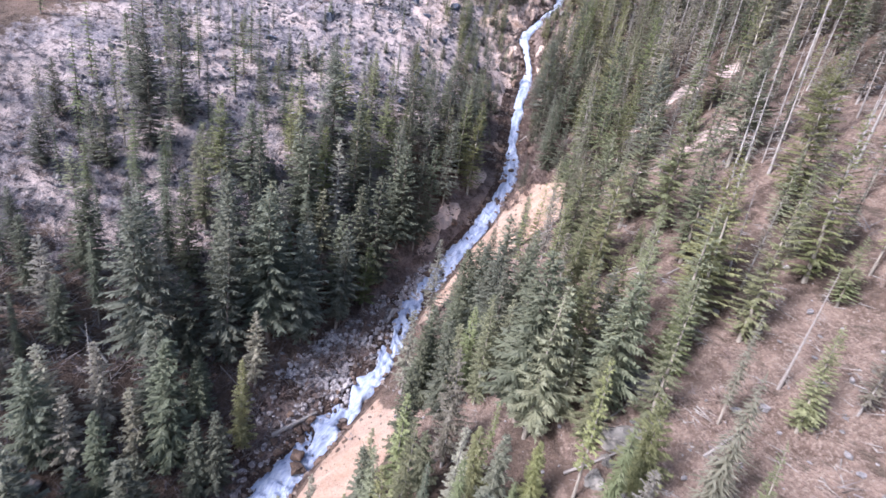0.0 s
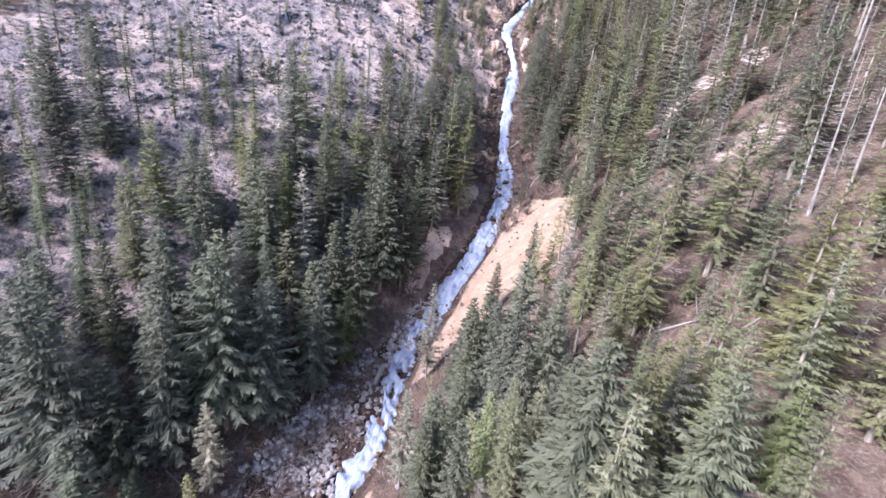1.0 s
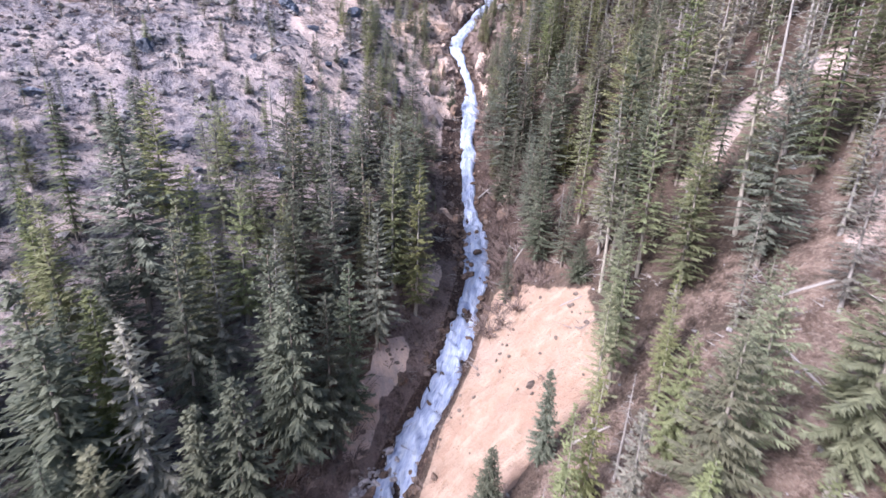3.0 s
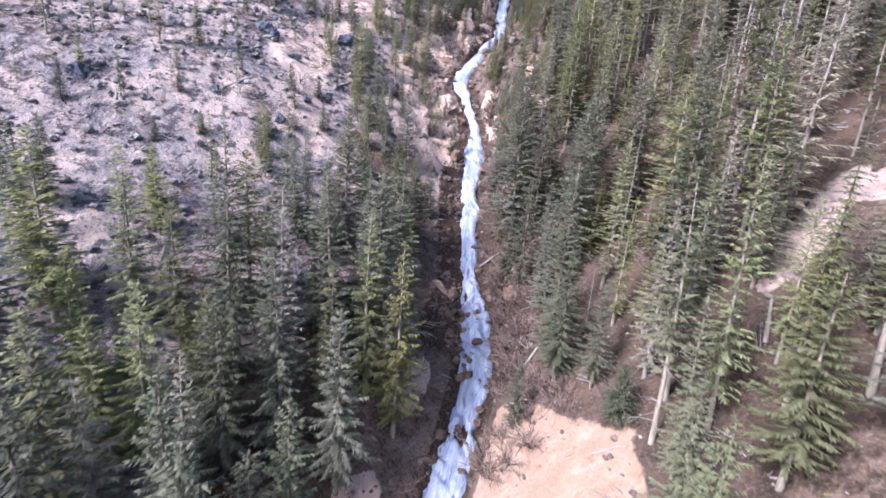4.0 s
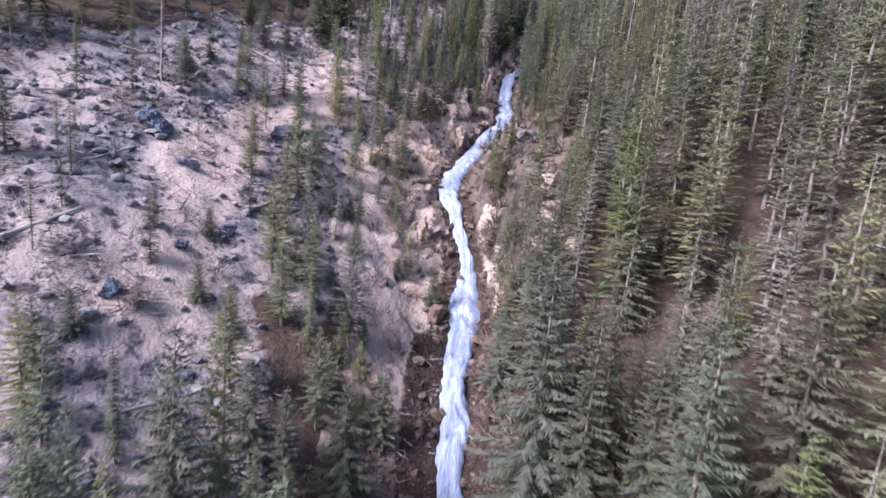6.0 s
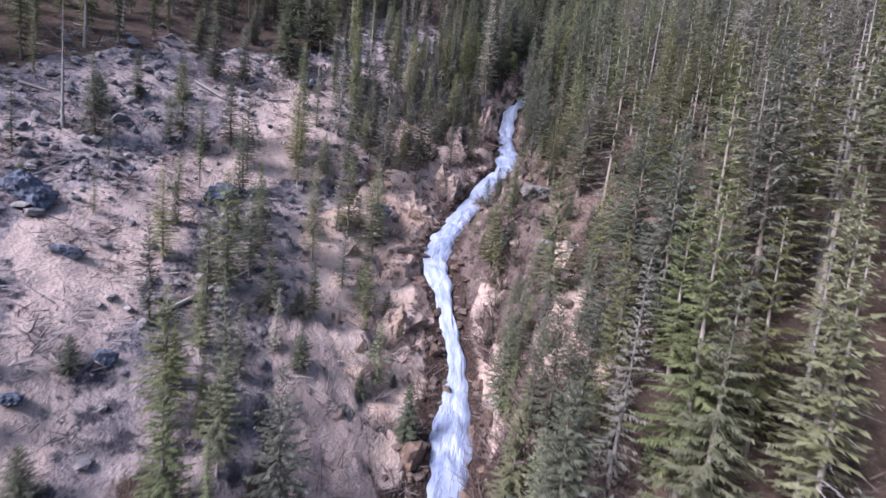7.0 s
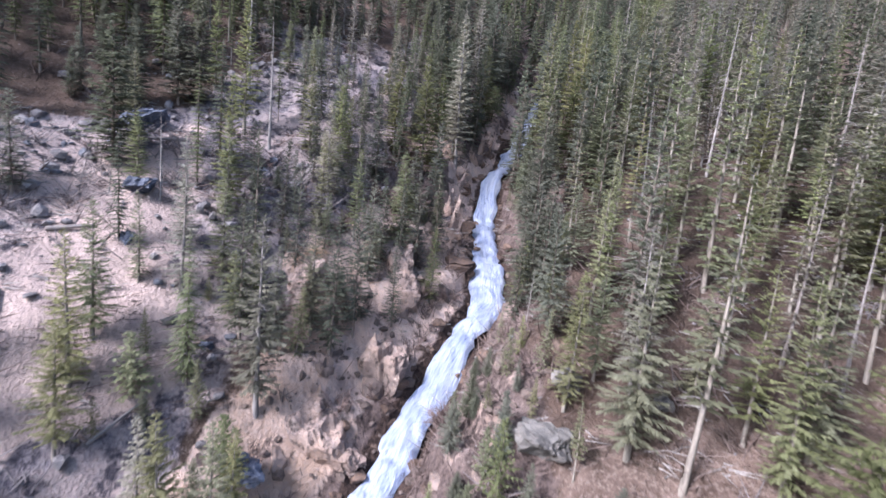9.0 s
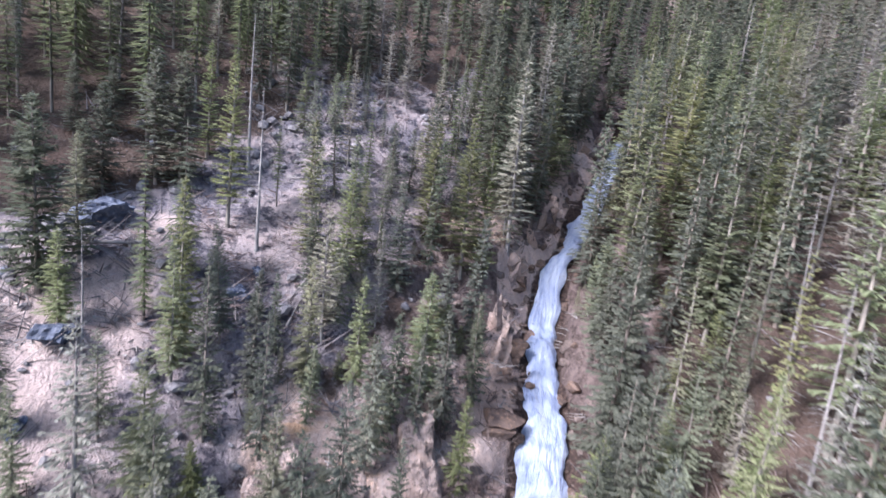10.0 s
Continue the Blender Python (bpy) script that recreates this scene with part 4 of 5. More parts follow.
def plant_all(kinds, rows, wide=1.0):
    for x, y, h in rows:
        mid, half = float(stream_x(y)), float(stream_w(y)) / 2
        clear = half + (2.6 if x < mid and 50 < y < 100 else 1.5)
        if abs(x - mid) < clear:
            x = mid + math.copysign(clear, x - mid)
        taken.append((x, y))
        if h > 8:
            taken.extend([(x, y - 1.1), (x - 0.5, y - 0.6), (x + 0.5, y - 0.6)])
        # Firs low on the left bank become darker spruces, standing in for shade.
        some = SPRUCES if kinds is FIRS and x < mid - 6 and y < 50 else kinds
        if h > 4 and (14 < x < 35 and 24 < y < 132 or -10 < x < 14 and 64 < y < 132):
            some = CLOSE_SPRUCES if some is SPRUCES else CLOSE_FIRS if some is FIRS else CLOSE_GREYED if some is GREYED else some
        plant(some[rng.integers(len(some))], x, y, h, rng.uniform(0, 6.28), rng.uniform(-2, 2), wide * rng.uniform(1.0, 1.25))


plant_all(BUSHY, BUSHY_MID_LOW, 0.8)
# low dark bushes of young spruce on the far bank
plant_all(BUSHY, [(23.7, 120, 1.6), (26.7, 115, 2.2), (21.6, 119.4, 1.6), (23, 122.4, 1.6), (24.3, 125, 1.6), (22.3, 125.9, 1.3), (22.6, 116, 1.8), (20.8, 117.4, 1.9), (24.6, 114.9, 1.2), (22.3, 111.8, 2.2), (27.7, 112.8, 2.4), (20.2, 111.4, 1.8)], 0.7)
plant_all(SNAGS, DEAD_MID_LOW, 1.0)
plant_all(FIRS, FIR_BROAD_LOW + FIR_BROAD_MIDDLE, 1.28)
plant_all(FIRS, FIR_MID_LOW + FIR_MID_MIDDLE + FIR_MID_UPPER + FIR_MID_HIGH, 1.1)
plant_all(FIRS, FIR_SLIM_LOW + FIR_SLIM_MIDDLE, 0.95)
plant_all(GREYED, GREY_BROAD_LOW, 1.28)
plant_all(GREYED, GREY_MID_LOW, 1.1)
plant_all(GREYED, GREY_SLIM_LOW, 0.95)
plant_all(SPRUCES, SPRUCE_BROAD_LOW, 1.28)
plant_all(SPRUCES, SPRUCE_MID_LOW + SPRUCE_MID_MIDDLE + SPRUCE_MID_UPPER, 1.1)
plant_all(SPRUCES, SPRUCE_SLIM_LOW, 0.95)
plant_all(THIN, SLENDER_MID_LOW, 1.0)
# the dark stand behind the sand bank
plant_all(SPRUCES, [(5.0, 42.3, 11.5), (6.3, 41.6, 11), (7.5, 39.7, 11), (7.0, 40.9, 9), (9.1, 38.5, 10), (2.3, 38.4, 9.5), (1.8, 37.0, 9), (7.9, 37.7, 9), (4.2, 40.2, 8), (10.4, 40.4, 9.5), (9.8, 36.4, 8)], 1.05)
plant_all(FIRS, [(4.6, 37.3, 7), (5.6, 36.6, 8.5), (8.2, 35.2, 8)], 1.1)


class Spots:
    """Places already taken, kept in squares for quick looking up."""

    def __init__(self, size=4.0):
        self.size, self.cells = size, {}

    def add(self, x, y):
        self.cells.setdefault((int(x // self.size), int(y // self.size)), []).append((x, y))

    def free(self, x, y, gap):
        n = int(gap // self.size) + 1
        i, j = int(x // self.size), int(y // self.size)
        return all((x - a) ** 2 + (y - b) ** 2 > gap * gap for di in range(-n, n + 1) for dj in range(-n, n + 1) for a, b in self.cells.get((i + di, j + dj), ()))


spots = Spots()
for x, y in taken:
    spots.add(x, y)


def density(x, y):
    """How likely a tree stands at a place, and how far apart trees stand there."""
    u = side_of(x, y)
    half = stream_w(y) / 2
    c = cover(x, y)
    n = fbm(x, y, 12, 2, 91)
    left = np.where(y < 60, np.where(u > -24, 1.0, 0.34 + 0.5 * n), np.where(u > np.where(y < 78, -22, -17) + 3 * n, np.where(y < 78, 0.78, 0.85), 0.1))
    right = np.where((y > 112) & (y < 127) & (u < 8), 0.65, 0.97)
    right = np.where((y < 62) & (u > 13), 0.62, right)
    right = np.where(np.hypot(x - 22.5, y - 23) < 8.5 + 2 * n, 0.05, right)
    d = np.where(u < 0, left, right)
    d = np.where(y > 144, np.where((x > 11) & (x < 23) & (y < 160), 0.16, 1.0), d)
    d = np.where((y > 138) & (u < 0) & (u > -3.6), 0.06, d)
    d = np.where((u < 0) & (y > 94) & (y < 116) & (u > -11), 0.2, d)
    d = np.where((u < 0) & (y > 83) & (y <= 94), 0.4, d)
    d = np.where((u < 0) & (u > -9) & (y > 116) & (y < 132), 0.1, d)
    d = np.where(np.abs(u) < half + np.where((u > 0) & (y > 137), 0.9, np.where((y > 105) & (u < 0), 2.4, 1.7)), 0.0, d)
    d = np.where((u > 0) & (y < 100) & (fbm(x, y, 7, 2, 97) > 0.42), 0.15, d)
    d = np.where((u > 0) & (u < np.where(y > 44, 11, 7)) & (y > 37) & (y < 59), 0.06, d)
    d = np.where((u < -5) & (x > -38) & (y > 24) & (y < 41), 0.55, d)
    d = np.where((u < 0) & (u > -6.5) & (y > 60) & (y < 80), 0.08, d)
    d = np.where((u > 2.5) & (u < 9) & (y > 112) & (y < 132), 0.9, d)
    d = np.where((u < 0) & (u > -half - 3.4) & (y > 50) & (y < 112), 0.0, d)
    d = np.where((y > 166.5) & (u > -8), 1.0, d)
    d = np.where((u < -6) & (y > 84) & (y <= forest_edge(x)), np.where((u > -19) & (y > 126), 1.0, np.where((u > -17) & (y > 120), 0.6, np.where(u > -12, 0.3, np.where(y > 114, 0.012, 0.08)))), d)
    d = np.where(tree_strip(x, y) > 0.5, 0.8, d)
    d = np.where((u < -6) & (y > forest_edge(x)) & (y > 90), 1.0, d)
    d = np.where(np.hypot(x - 16.5, (y - 152.5) * 0.9) < 4.6, 0.12, d)
    for cx, cy, size, share in CLEARINGS:
        d = np.where(np.hypot(x - cx, y - cy) < size * (1 + 0.3 * n), share, d)
    d = d * (1 - slab(x, y)) * (1 - face(x, y))
    return d * (c["sand"] < 0.35) * ((c["pale"] < 0.5) | (u < 0)) * (c["bar"] < 0.4) * ((np.abs(u) > half + np.where(y > 137, 0.9, 1.7)) | (y > 166.5))


def sow(count, x0, x1, y0, y1, gap, seed, keep=None):
    r = np.random.default_rng(seed)
    xs, ys = r.uniform(x0, x1, count), r.uniform(y0, y1, count)
    ok = r.random(count) < density(xs, ys)
    if keep is not None:
        ok &= keep(xs, ys)
    out = []
    for x, y in zip(xs[ok].tolist(), ys[ok].tolist()):
        if spots.free(x, y, gap * r.uniform(0.75, 1.2)):
            spots.add(x, y)
            out.append((x, y))
    return out


def tall(x, y, r):
    u = float(side_of(np.array(x), np.array(y)))
    if u < 0:
        if y > float(forest_edge(x)):
            return r.uniform(7, 12.5)
        if float(tree_strip(x, y)) > 0.5:
            return r.uniform(4, 8.5)
        if u < -17 and 84 < y < 132:
            return r.uniform(2, 6)
        if 83 < y < 100:
            return r.uniform(4.5, 9)
        if y < 100:
            return r.uniform(9, 14.5) if u > -22 else r.uniform(7, 12)
        return r.uniform(4, 8.5) if y < 144 or (x < 23 and y < 160 and x > 11) else r.uniform(8, 13)
    if 110 < y < 130 and u < 8:
        return r.uniform(1.8, 4)
    if 100 < y < 130 and u < 8:
        return r.uniform(4, 8.5)
    return r.uniform(6, 11) if y < 58 else r.uniform(8.5, 15) if y < 108 else r.uniform(6.5, 12.5)


wood = sow(12000, -46, 36, 18, 144, 2.5, 601, lambda x, y: x < stream_x(y))
wood += sow(3000, 4, 27, 126, 160, 2.0, 606, lambda x, y: x < stream_x(y) - 5)
wood += sow(8000, -15, 60, 18, 100, 2.15, 602, lambda x, y: x > stream_x(y))
wood += sow(9000, 10, 60, 100, 144, 2.0, 603, lambda x, y: x > stream_x(y))
wood += sow(7000, -46, 62, 144, 168, 2.15, 604)
wood.sort(key=lambda p: abs(p[0] - 7 - float(stream_x(p[1]))) + 0.15 * max(0, p[1] - 120) + 0.5 * max(0, 30 - p[1]))
left_over, room = [], {"spruce": 190, "fir": 95, "thin": 150, "snag": 120, "grey": 150}
for x, y in wood:
    u, k = x - float(stream_x(y)), rng.random()
    if u < 0:
        kind = "spruce" if k < 0.72 else "fir" if k < 0.86 else "grey" if k < 0.94 else "thin"
    elif y > 58 and u < 12:
        kind = "spruce" if k < 0.55 else "fir" if k < 0.84 else "thin" if k < 0.96 else "snag"
    else:
        kind = "fir" if k < 0.44 else "spruce" if k < 0.54 else "thin" if k < 0.7 else "snag" if k < (0.74 if y < 100 and u < 24 else 0.84) else "grey"
    h = tall(x, y, rng)
    if room[kind] <= 0:
        left_over.append((x, y, h))
        continue
    room[kind] -= 1
    if 14 < x < 37 and 24 < y < 132 or -10 < x <= 14 and 64 < y < 132:
        kinds = {"spruce": CLOSE_SPRUCES_2, "fir": CLOSE_FIRS_2, "thin": THIN, "snag": SNAGS, "grey": CLOSE_GREYED}[kind]
    else:
        kinds = {"spruce": SPRUCES_2, "fir": FIRS_2, "thin": THIN, "snag": SNAGS, "grey": GREYED}[kind]
    plant(kinds[rng.integers(len(kinds))], x, y, h, rng.uniform(0, 6.28), rng.uniform(-3, 3), (rng.uniform(0.85, 1.2) if h > 6 else rng.uniform(1.0, 1.5)) * (1.3 if u < 0 and y < 100 else 1.0))


# saplings on the banks of the gully
SAPLINGS = family(3, "fir_sapling", "small dark olive fir sapling rooted in the rocky gully bank", BARK, FIR, 4.2, 0.0, seed=170, whorl=0.95, limbs=7, twig=1.0, power=0.7, fine=0.2)
young = [p for p in sow(12000, 4, 50, 86, 160, 1.15, 605) if (lambda u: -14 < u < 10)(p[0] - float(stream_x(p[1])))]
rng.shuffle(young)
young.sort(key=lambda p: not 0 < p[0] - float(stream_x(p[1])) < 7)
for x, y in young[:95] + young[-85:]:
    plant(SAPLINGS[rng.integers(3)], x, y, rng.uniform(1.2, 4.2), rng.uniform(0, 6.28), rng.uniform(-4, 4), rng.uniform(0.8, 1.3), "saplings in the gully")

# ---- the rest of the forest, one mass ----
def mass_shape(seed, spread, start=0.08, step=0.5, sprays=5):
    """A simple conifer: whorls of limbs, each of a few pointed sprays, and a pole."""
    r = np.random.default_rng(seed)
    verts = []
    z = HEIGHT * start
    while z < HEIGHT - 0.3:
        f = (z / HEIGHT - start) / (1 - start)
        reach = spread * (1 - f) ** 0.62 * min(1.0, 0.6 + 2.5 * f) + 0.12
        turn, count = r.uniform(0, 6.28), 6 if f < 0.5 else 5 if f < 0.8 else 4
        for c in range(count):
            a = turn + 6.283 * c / count + r.uniform(-0.35, 0.35)
            ln = reach * r.uniform(0.6, 1.2)
            for k in range(sprays):
                da = (0, 0.6, -0.6, 0.75, -0.75, 0.95, -0.95)[k] * r.uniform(0.8, 1.2)
                at = (0, 0.12, 0.12, 0.45, 0.45, 0.72, 0.72)[k]
                q = (1, 0.7, 0.7, 0.5, 0.5, 0.36, 0.36)[k] * ln * r.uniform(0.75, 1.15)
                o = np.array((math.cos(a + da), math.sin(a + da), 0))
                s = np.array((-o[1], o[0], r.uniform(-0.4, 0.4))) * (0.075 if sprays > 5 else 0.1 if sprays > 2 else 0.24) * (0.6 + 0.3 * ln)
                p = np.array((math.cos(a), math.sin(a), -0.15)) * ln * at + (0, 0, z)
                verts += [p + s, p - s, p + o * q + (0, 0, -q * r.uniform(0.1, 0.45))]
        z += step * r.uniform(0.8, 1.2) * (1 - 0.25 * f)
    verts += [np.array(v) for v in ((0.08, 0, HEIGHT - 0.6), (-0.08, 0, HEIGHT - 0.6), (0, 0, HEIGHT + 0.3))]
    n = len(verts)
    faces = [tuple(range(k, k + 3)) for k in range(0, n, 3)]
    verts += [np.array((0.16 * math.cos(a) * s, 0.16 * math.sin(a) * s, zz)) for zz, s in ((-1, 1), (HEIGHT * 0.97, 0.2)) for a in (0, 2.1, 4.2)]
    poles = [t for a in range(3) for t in ((n + a, n + (a + 1) % 3, n + 3 + (a + 1) % 3), (n + a, n + 3 + (a + 1) % 3, n + 3 + a))]
    return np.array(verts), np.array(faces + poles), len(faces)


def forest(name, label, rows, mats, seed):
    r = np.random.default_rng(seed)
    near = [mass_shape(seed + k, 1.7 + 0.25 * (k % 4), 0.08, 0.6, 4) for k in range(7)]
    closest = [mass_shape(seed + 60 + k, 1.7 + 0.25 * (k % 4), 0.08, 0.54, 6) for k in range(7)]
    far = [mass_shape(seed + 20 + k, 1.8 + 0.25 * (k % 4), 0.08, 0.75, 1) for k in range(7)]
    tall_poles = [mass_shape(seed + 40 + k, 1.5 + 0.25 * (k % 3), 0.22, 0.6, 3) for k in range(5)]
    verts, faces, slots, base = [], [], [], 0
    for x, y, h in rows:
        right, k = x > stream_x(y), r.random()
        close = y < 158 and -38 < x < 54
        nearest = right and 60 < y < 138 and x < 50
        v, f, leaves = (tall_poles if k < (0.36 if right else 0.12) else closest if nearest else near if close else far)[r.integers(5)]
        a, s = r.uniform(0, 6.28), h / HEIGHT
        wide = s * r.uniform(0.85, 1.2)
        c, d = math.cos(a) * wide, math.sin(a) * wide
        verts.append(np.stack([v[:, 0] * c - v[:, 1] * d + x, v[:, 0] * d + v[:, 1] * c + y, v[:, 2] * s + float(ground_z(x, y))], 1))
        faces.append(f + base)
        green = int(r.random() < (0.4 if right or y > 150 else 0.5))
        # More grey dry trees on the right, also standing in for distance haze.
        green = 4 if right and r.random() < (0.66 if x - stream_x(y) > 24 else 0.48) else green
        slots.append(np.where(np.arange(len(f)) < leaves, green, 2 + int(k < 0.42)))
        base += len(v)
    verts, faces, slots = np.concatenate(verts), np.concatenate(faces), np.concatenate(slots)
    me = bpy.data.meshes.new(name)
    me.vertices.add(len(verts))
    me.vertices.foreach_set("co", verts.ravel())
    me.loops.add(faces.size)
    me.loops.foreach_set("vertex_index", faces.ravel().astype(np.int32))
    me.polygons.add(len(faces))
    me.polygons.foreach_set("loop_start", np.arange(0, faces.size, 3, dtype=np.int32))
    me.polygons.foreach_set("material_index", slots.astype(np.int32))
    me.update(calc_edges=True)
    for m in mats:
        me.materials.append(m)
    return tagged(new(name, me), label, "forest", kind="stuff")


r_ = np.random.default_rng(611)
beyond = []
for x0, x1, y0, y1, gap, count in ((-75, 110, 168, 200, 2.6, 5000), (-110, 150, 200, 250, 4.0, 3000), (-150, 200, 250, 330, 6.0, 2500), (60, 112, 20, 168, 3.6, 2400), (-95, -46, 10, 168, 3.8, 2000), (-95, 112, -40, 18, 4.2, 2200)):
    beyond += [(x, y, r_.uniform(9, 13) + 3 * min(1, max(0, (y - 165) / 40))) for x, y in sow(count, x0, x1, y0, y1, gap, int(y1 + x1))]
forest("forest", "dense dark green conifer forest covering the mountainside", left_over + beyond, (SPRUCE, FIR, BARK, PALE_BARK, DRY), 300)


# ---- stones ----
def stone_mesh(name, seed, mat, squash=0.7, sub=2):
    bm = bmesh.new()
    bmesh.ops.create_icosphere(bm, subdivisions=sub, radius=0.5)
    r = np.random.default_rng(seed)
    cuts = [(Vector(r.normal(size=3)).normalized(), r.uniform(0.2, 0.37)) for _ in range(11)]
    off = Vector(r.uniform(-50, 50, 3))
    for v in bm.verts:
        for n, d in cuts:
            over = v.co.dot(n) - d
            if over > 0:
                v.co -= n * over * 0.97
        v.co *= 1 + 0.26 * noise.fractal(v.co * 3.2 + off, 0.6, 2.1, 5) - 0.14 * abs(noise.noise(v.co * 6.5 + off))
        v.co.z *= squash
    me = bpy.data.meshes.new(name)
    bm.to_mesh(me)
    bm.free()
    me.materials.append(mat)
    return me


def boulders(name, label, mat, seed, rows, group, lift=0.02, sub=2):
    meshes = [stone_mesh(name, seed + k, mat, 0.72 + 0.1 * (k % 4), sub) for k in range(5)]
    r = np.random.default_rng(seed)
    for x, y, size in rows:
        ob = new(name, meshes[r.integers(5)])
        ob.matrix_world = Matrix.LocRotScale((x, y, float(ground_z(x, y)) + size * lift), Euler((r.uniform(-0.4, 0.4), r.uniform(-0.4, 0.4), r.uniform(0, 6.28))),
                                             (size * r.uniform(0.8, 1.5), size * r.uniform(0.8, 1.3), size * r.uniform(0.8, 1.3)))
        tagged(ob, label, "boulder", group)


boulders("boulder", "large blue-grey boulder lying on the bare scree slope", BLUE_STONE, 400, [
    (-8.0, 110.6, 3.0), (4.2, 132.2, 2.4), (4.6, 129.2, 1.3), (12.6, 121.5, 1.9), (1.8, 139.6, 2.4), (-6.0, 82.8, 1.6), (0.9, 116.8, 3.2),
    (-4.5, 108, 1.3), (-0.5, 103.3, 1.2), (-2.3, 100.1, 1.4), (-4.5, 90.5, 1.3), (9.7, 125.6, 0.9), (10.7, 137.5, 1.2), (-24.4, 58.6, 1.7),
    (-28.7, 87.1, 1.8), (-18.1, 68.1, 1.8), (10.2, 136.3, 1.5), (-10.3, 96.3, 1.0), (-21, 94.5, 1.9), (-4.3, 96, 1.4), (2.7, 118.3, 1.2)], "boulders on the scree", 0.12, 4)
boulders("boulder", "weathered pale grey rock outcrop among the trees", OUTCROP, 420, [
    (17.4, 28.8, 3.2), (15, 25.8, 3.4), (13.3, 23.9, 1.8), (25.5, 119.2, 3.0), (24.7, 104.5, 2.2), (30.6, 118.8, 1.2), (30.2, 109.5, 1.6),
    (24.6, 113.6, 2.0), (15.3, 30.8, 1.5), (25.3, 41.8, 1.3), (22, 116.5, 2.0), (7.7, 126.4, 1.3), (15.1, 123.8, 1.2), (9.9, 132.9, 1.3), (11, 106.4, 1.6),
    (16.2, 29.8, 1.6), (14.2, 24.6, 1.4), (27, 121, 1.7)], "rock outcrops", -0.08, 4)

CLIFF_STONE = cliff_material()


def cliff_mesh(seed):
    """A broken rock face: a block cut by many planes, cracked and stepped."""
    bm = bmesh.new()
    bmesh.ops.create_icosphere(bm, subdivisions=5, radius=0.5)
    r = np.random.default_rng(seed)
    cuts = [(Vector(r.normal(size=3) * (1, 1, 0.5)).normalized(), r.uniform(0.16, 0.36)) for _ in range(16)]
    off = Vector(r.uniform(-50, 50, 3))
    for v in bm.verts:
        for n, d in cuts:
            over = v.co.dot(n) - d
            if over > 0:
                v.co -= n * over
        q = Vector((v.co.x * 5, v.co.y * 5, v.co.z * 2.2)) + off
        v.co *= 1 + 0.2 * noise.hetero_terrain(q, 0.75, 2.2, 5, 0.3) - 0.34 * abs(noise.noise(q * 1.1)) - 0.16 * abs(noise.noise(q * 2.7)) - 0.07 * abs(noise.noise(q * 6.5))
        layer = v.co.z * 7 + 0.6 * noise.noise(q * 0.5)
        v.co.z += 0.1 * (abs(layer - math.floor(layer) - 0.5) - 0.25)
    me = bpy.data.meshes.new("cliff")
    bm.to_mesh(me)
    bm.free()
    me.materials.append(CLIFF_STONE)
    return me


CLIFFS = [cliff_mesh(700 + k) for k in range(4)]
r_ = np.random.default_rng(711)
FALLS_ROCKS = ((20.2, 132.4, 4.6, 5.0), (18.6, 128.2, 4.2, 4.6), (15.6, 124.4, 4.2, 4.0), (24.4, 138.6, 1.3, 5.4), (24.9, 141.2, 1.4, 4.6), (26.2, 145.2, 1.6, 3.4), (13.0, 113.4, 4.6, 4.6),
                         (28.0, 147.6, 1.1, 2.6), (29.2, 150.6, 1.2, 2.8), (30.4, 153.0, 1.2, 2.8), (31.8, 155.6, 1.3, 2.6), (33.6, 158.6, 1.2, 2.2), (35.6, 161.6, 1.3, 2.2), (37.8, 164.6, 1.2, 2.0))
BANK_ROCKS = ((15.2, 118.5, 3.6, 3.6), (22.4, 103.2, 1.7, 2.8), (23.2, 105.3, 1.7, 3.2), (23.9, 107.4, 1.6, 2.8), (24.5, 104.6, 1.3, 2.4), (20.3, 113.9, 1.0, 1.5), (21.5, 114.4, 0.9, 1.4), (25.9, 114.4, 1.2, 1.5),
                         (14.6, 130.5, 3.4, 3.2), (21.9, 135.4, 2.2, 3.6), (17.4, 28.8, 3.4, 2.4), (15.4, 26.2, 3.0, 2.2))
for x, y, wide, high in FALLS_ROCKS + BANK_ROCKS:
    ob = new("cliff", CLIFFS[r_.integers(4)])
    ob.matrix_world = Matrix.LocRotScale((x, y, float(ground_z(x, y)) - (0.2 if wide < 2.5 else 0.36) * high), Euler((r_.uniform(-0.3, 0.1), r_.uniform(-0.2, 0.2), r_.uniform(0, 6.28))), (wide * 1.5, wide * 1.4, high * 1.3))
    tagged(ob, "fractured pinkish grey rock face jutting from the gully bank", "cliff", "rock faces of the gully")

# crags of the gully: blocks set into both banks
crag_rows, wet_rows, bed_rows = [], [], []
r_ = np.random.default_rng(431)
for _ in range(420):
    y = r_.uniform(84, 168)
    side_sign = r_.choice((-1, 1), p=(0.62, 0.38))
    u = side_sign * (float(stream_w(y)) / 2 + r_.uniform(0.8, 7.5 if side_sign < 0 else 4.5))
    x, size = float(stream_x(y)) + u, r_.uniform(0.7, 2.8)
    (wet_rows if abs(u) < float(stream_w(y)) / 2 + 1.6 else crag_rows).append((x, y, size * (0.6 if abs(u) < 2.5 else 1)))
boulders("crag", "tan and pinkish block of rock in the gully wall", TAN_STONE, 440, crag_rows[:130], "rocks of the gully wall", -0.26)
wet_rows = wet_rows[:50]
for _ in range(245):
    y = r_.uniform(30, 160)
    u = r_.choice((-1, 1), p=(0.6, 0.4)) * (float(stream_w(y)) / 2 + r_.uniform(-0.25, 1.0) + (r_.random() < 0.3) * r_.uniform(0, 2))
    wet_rows.append((float(stream_x(y)) + u, y, r_.uniform(0.3, 1.25)))
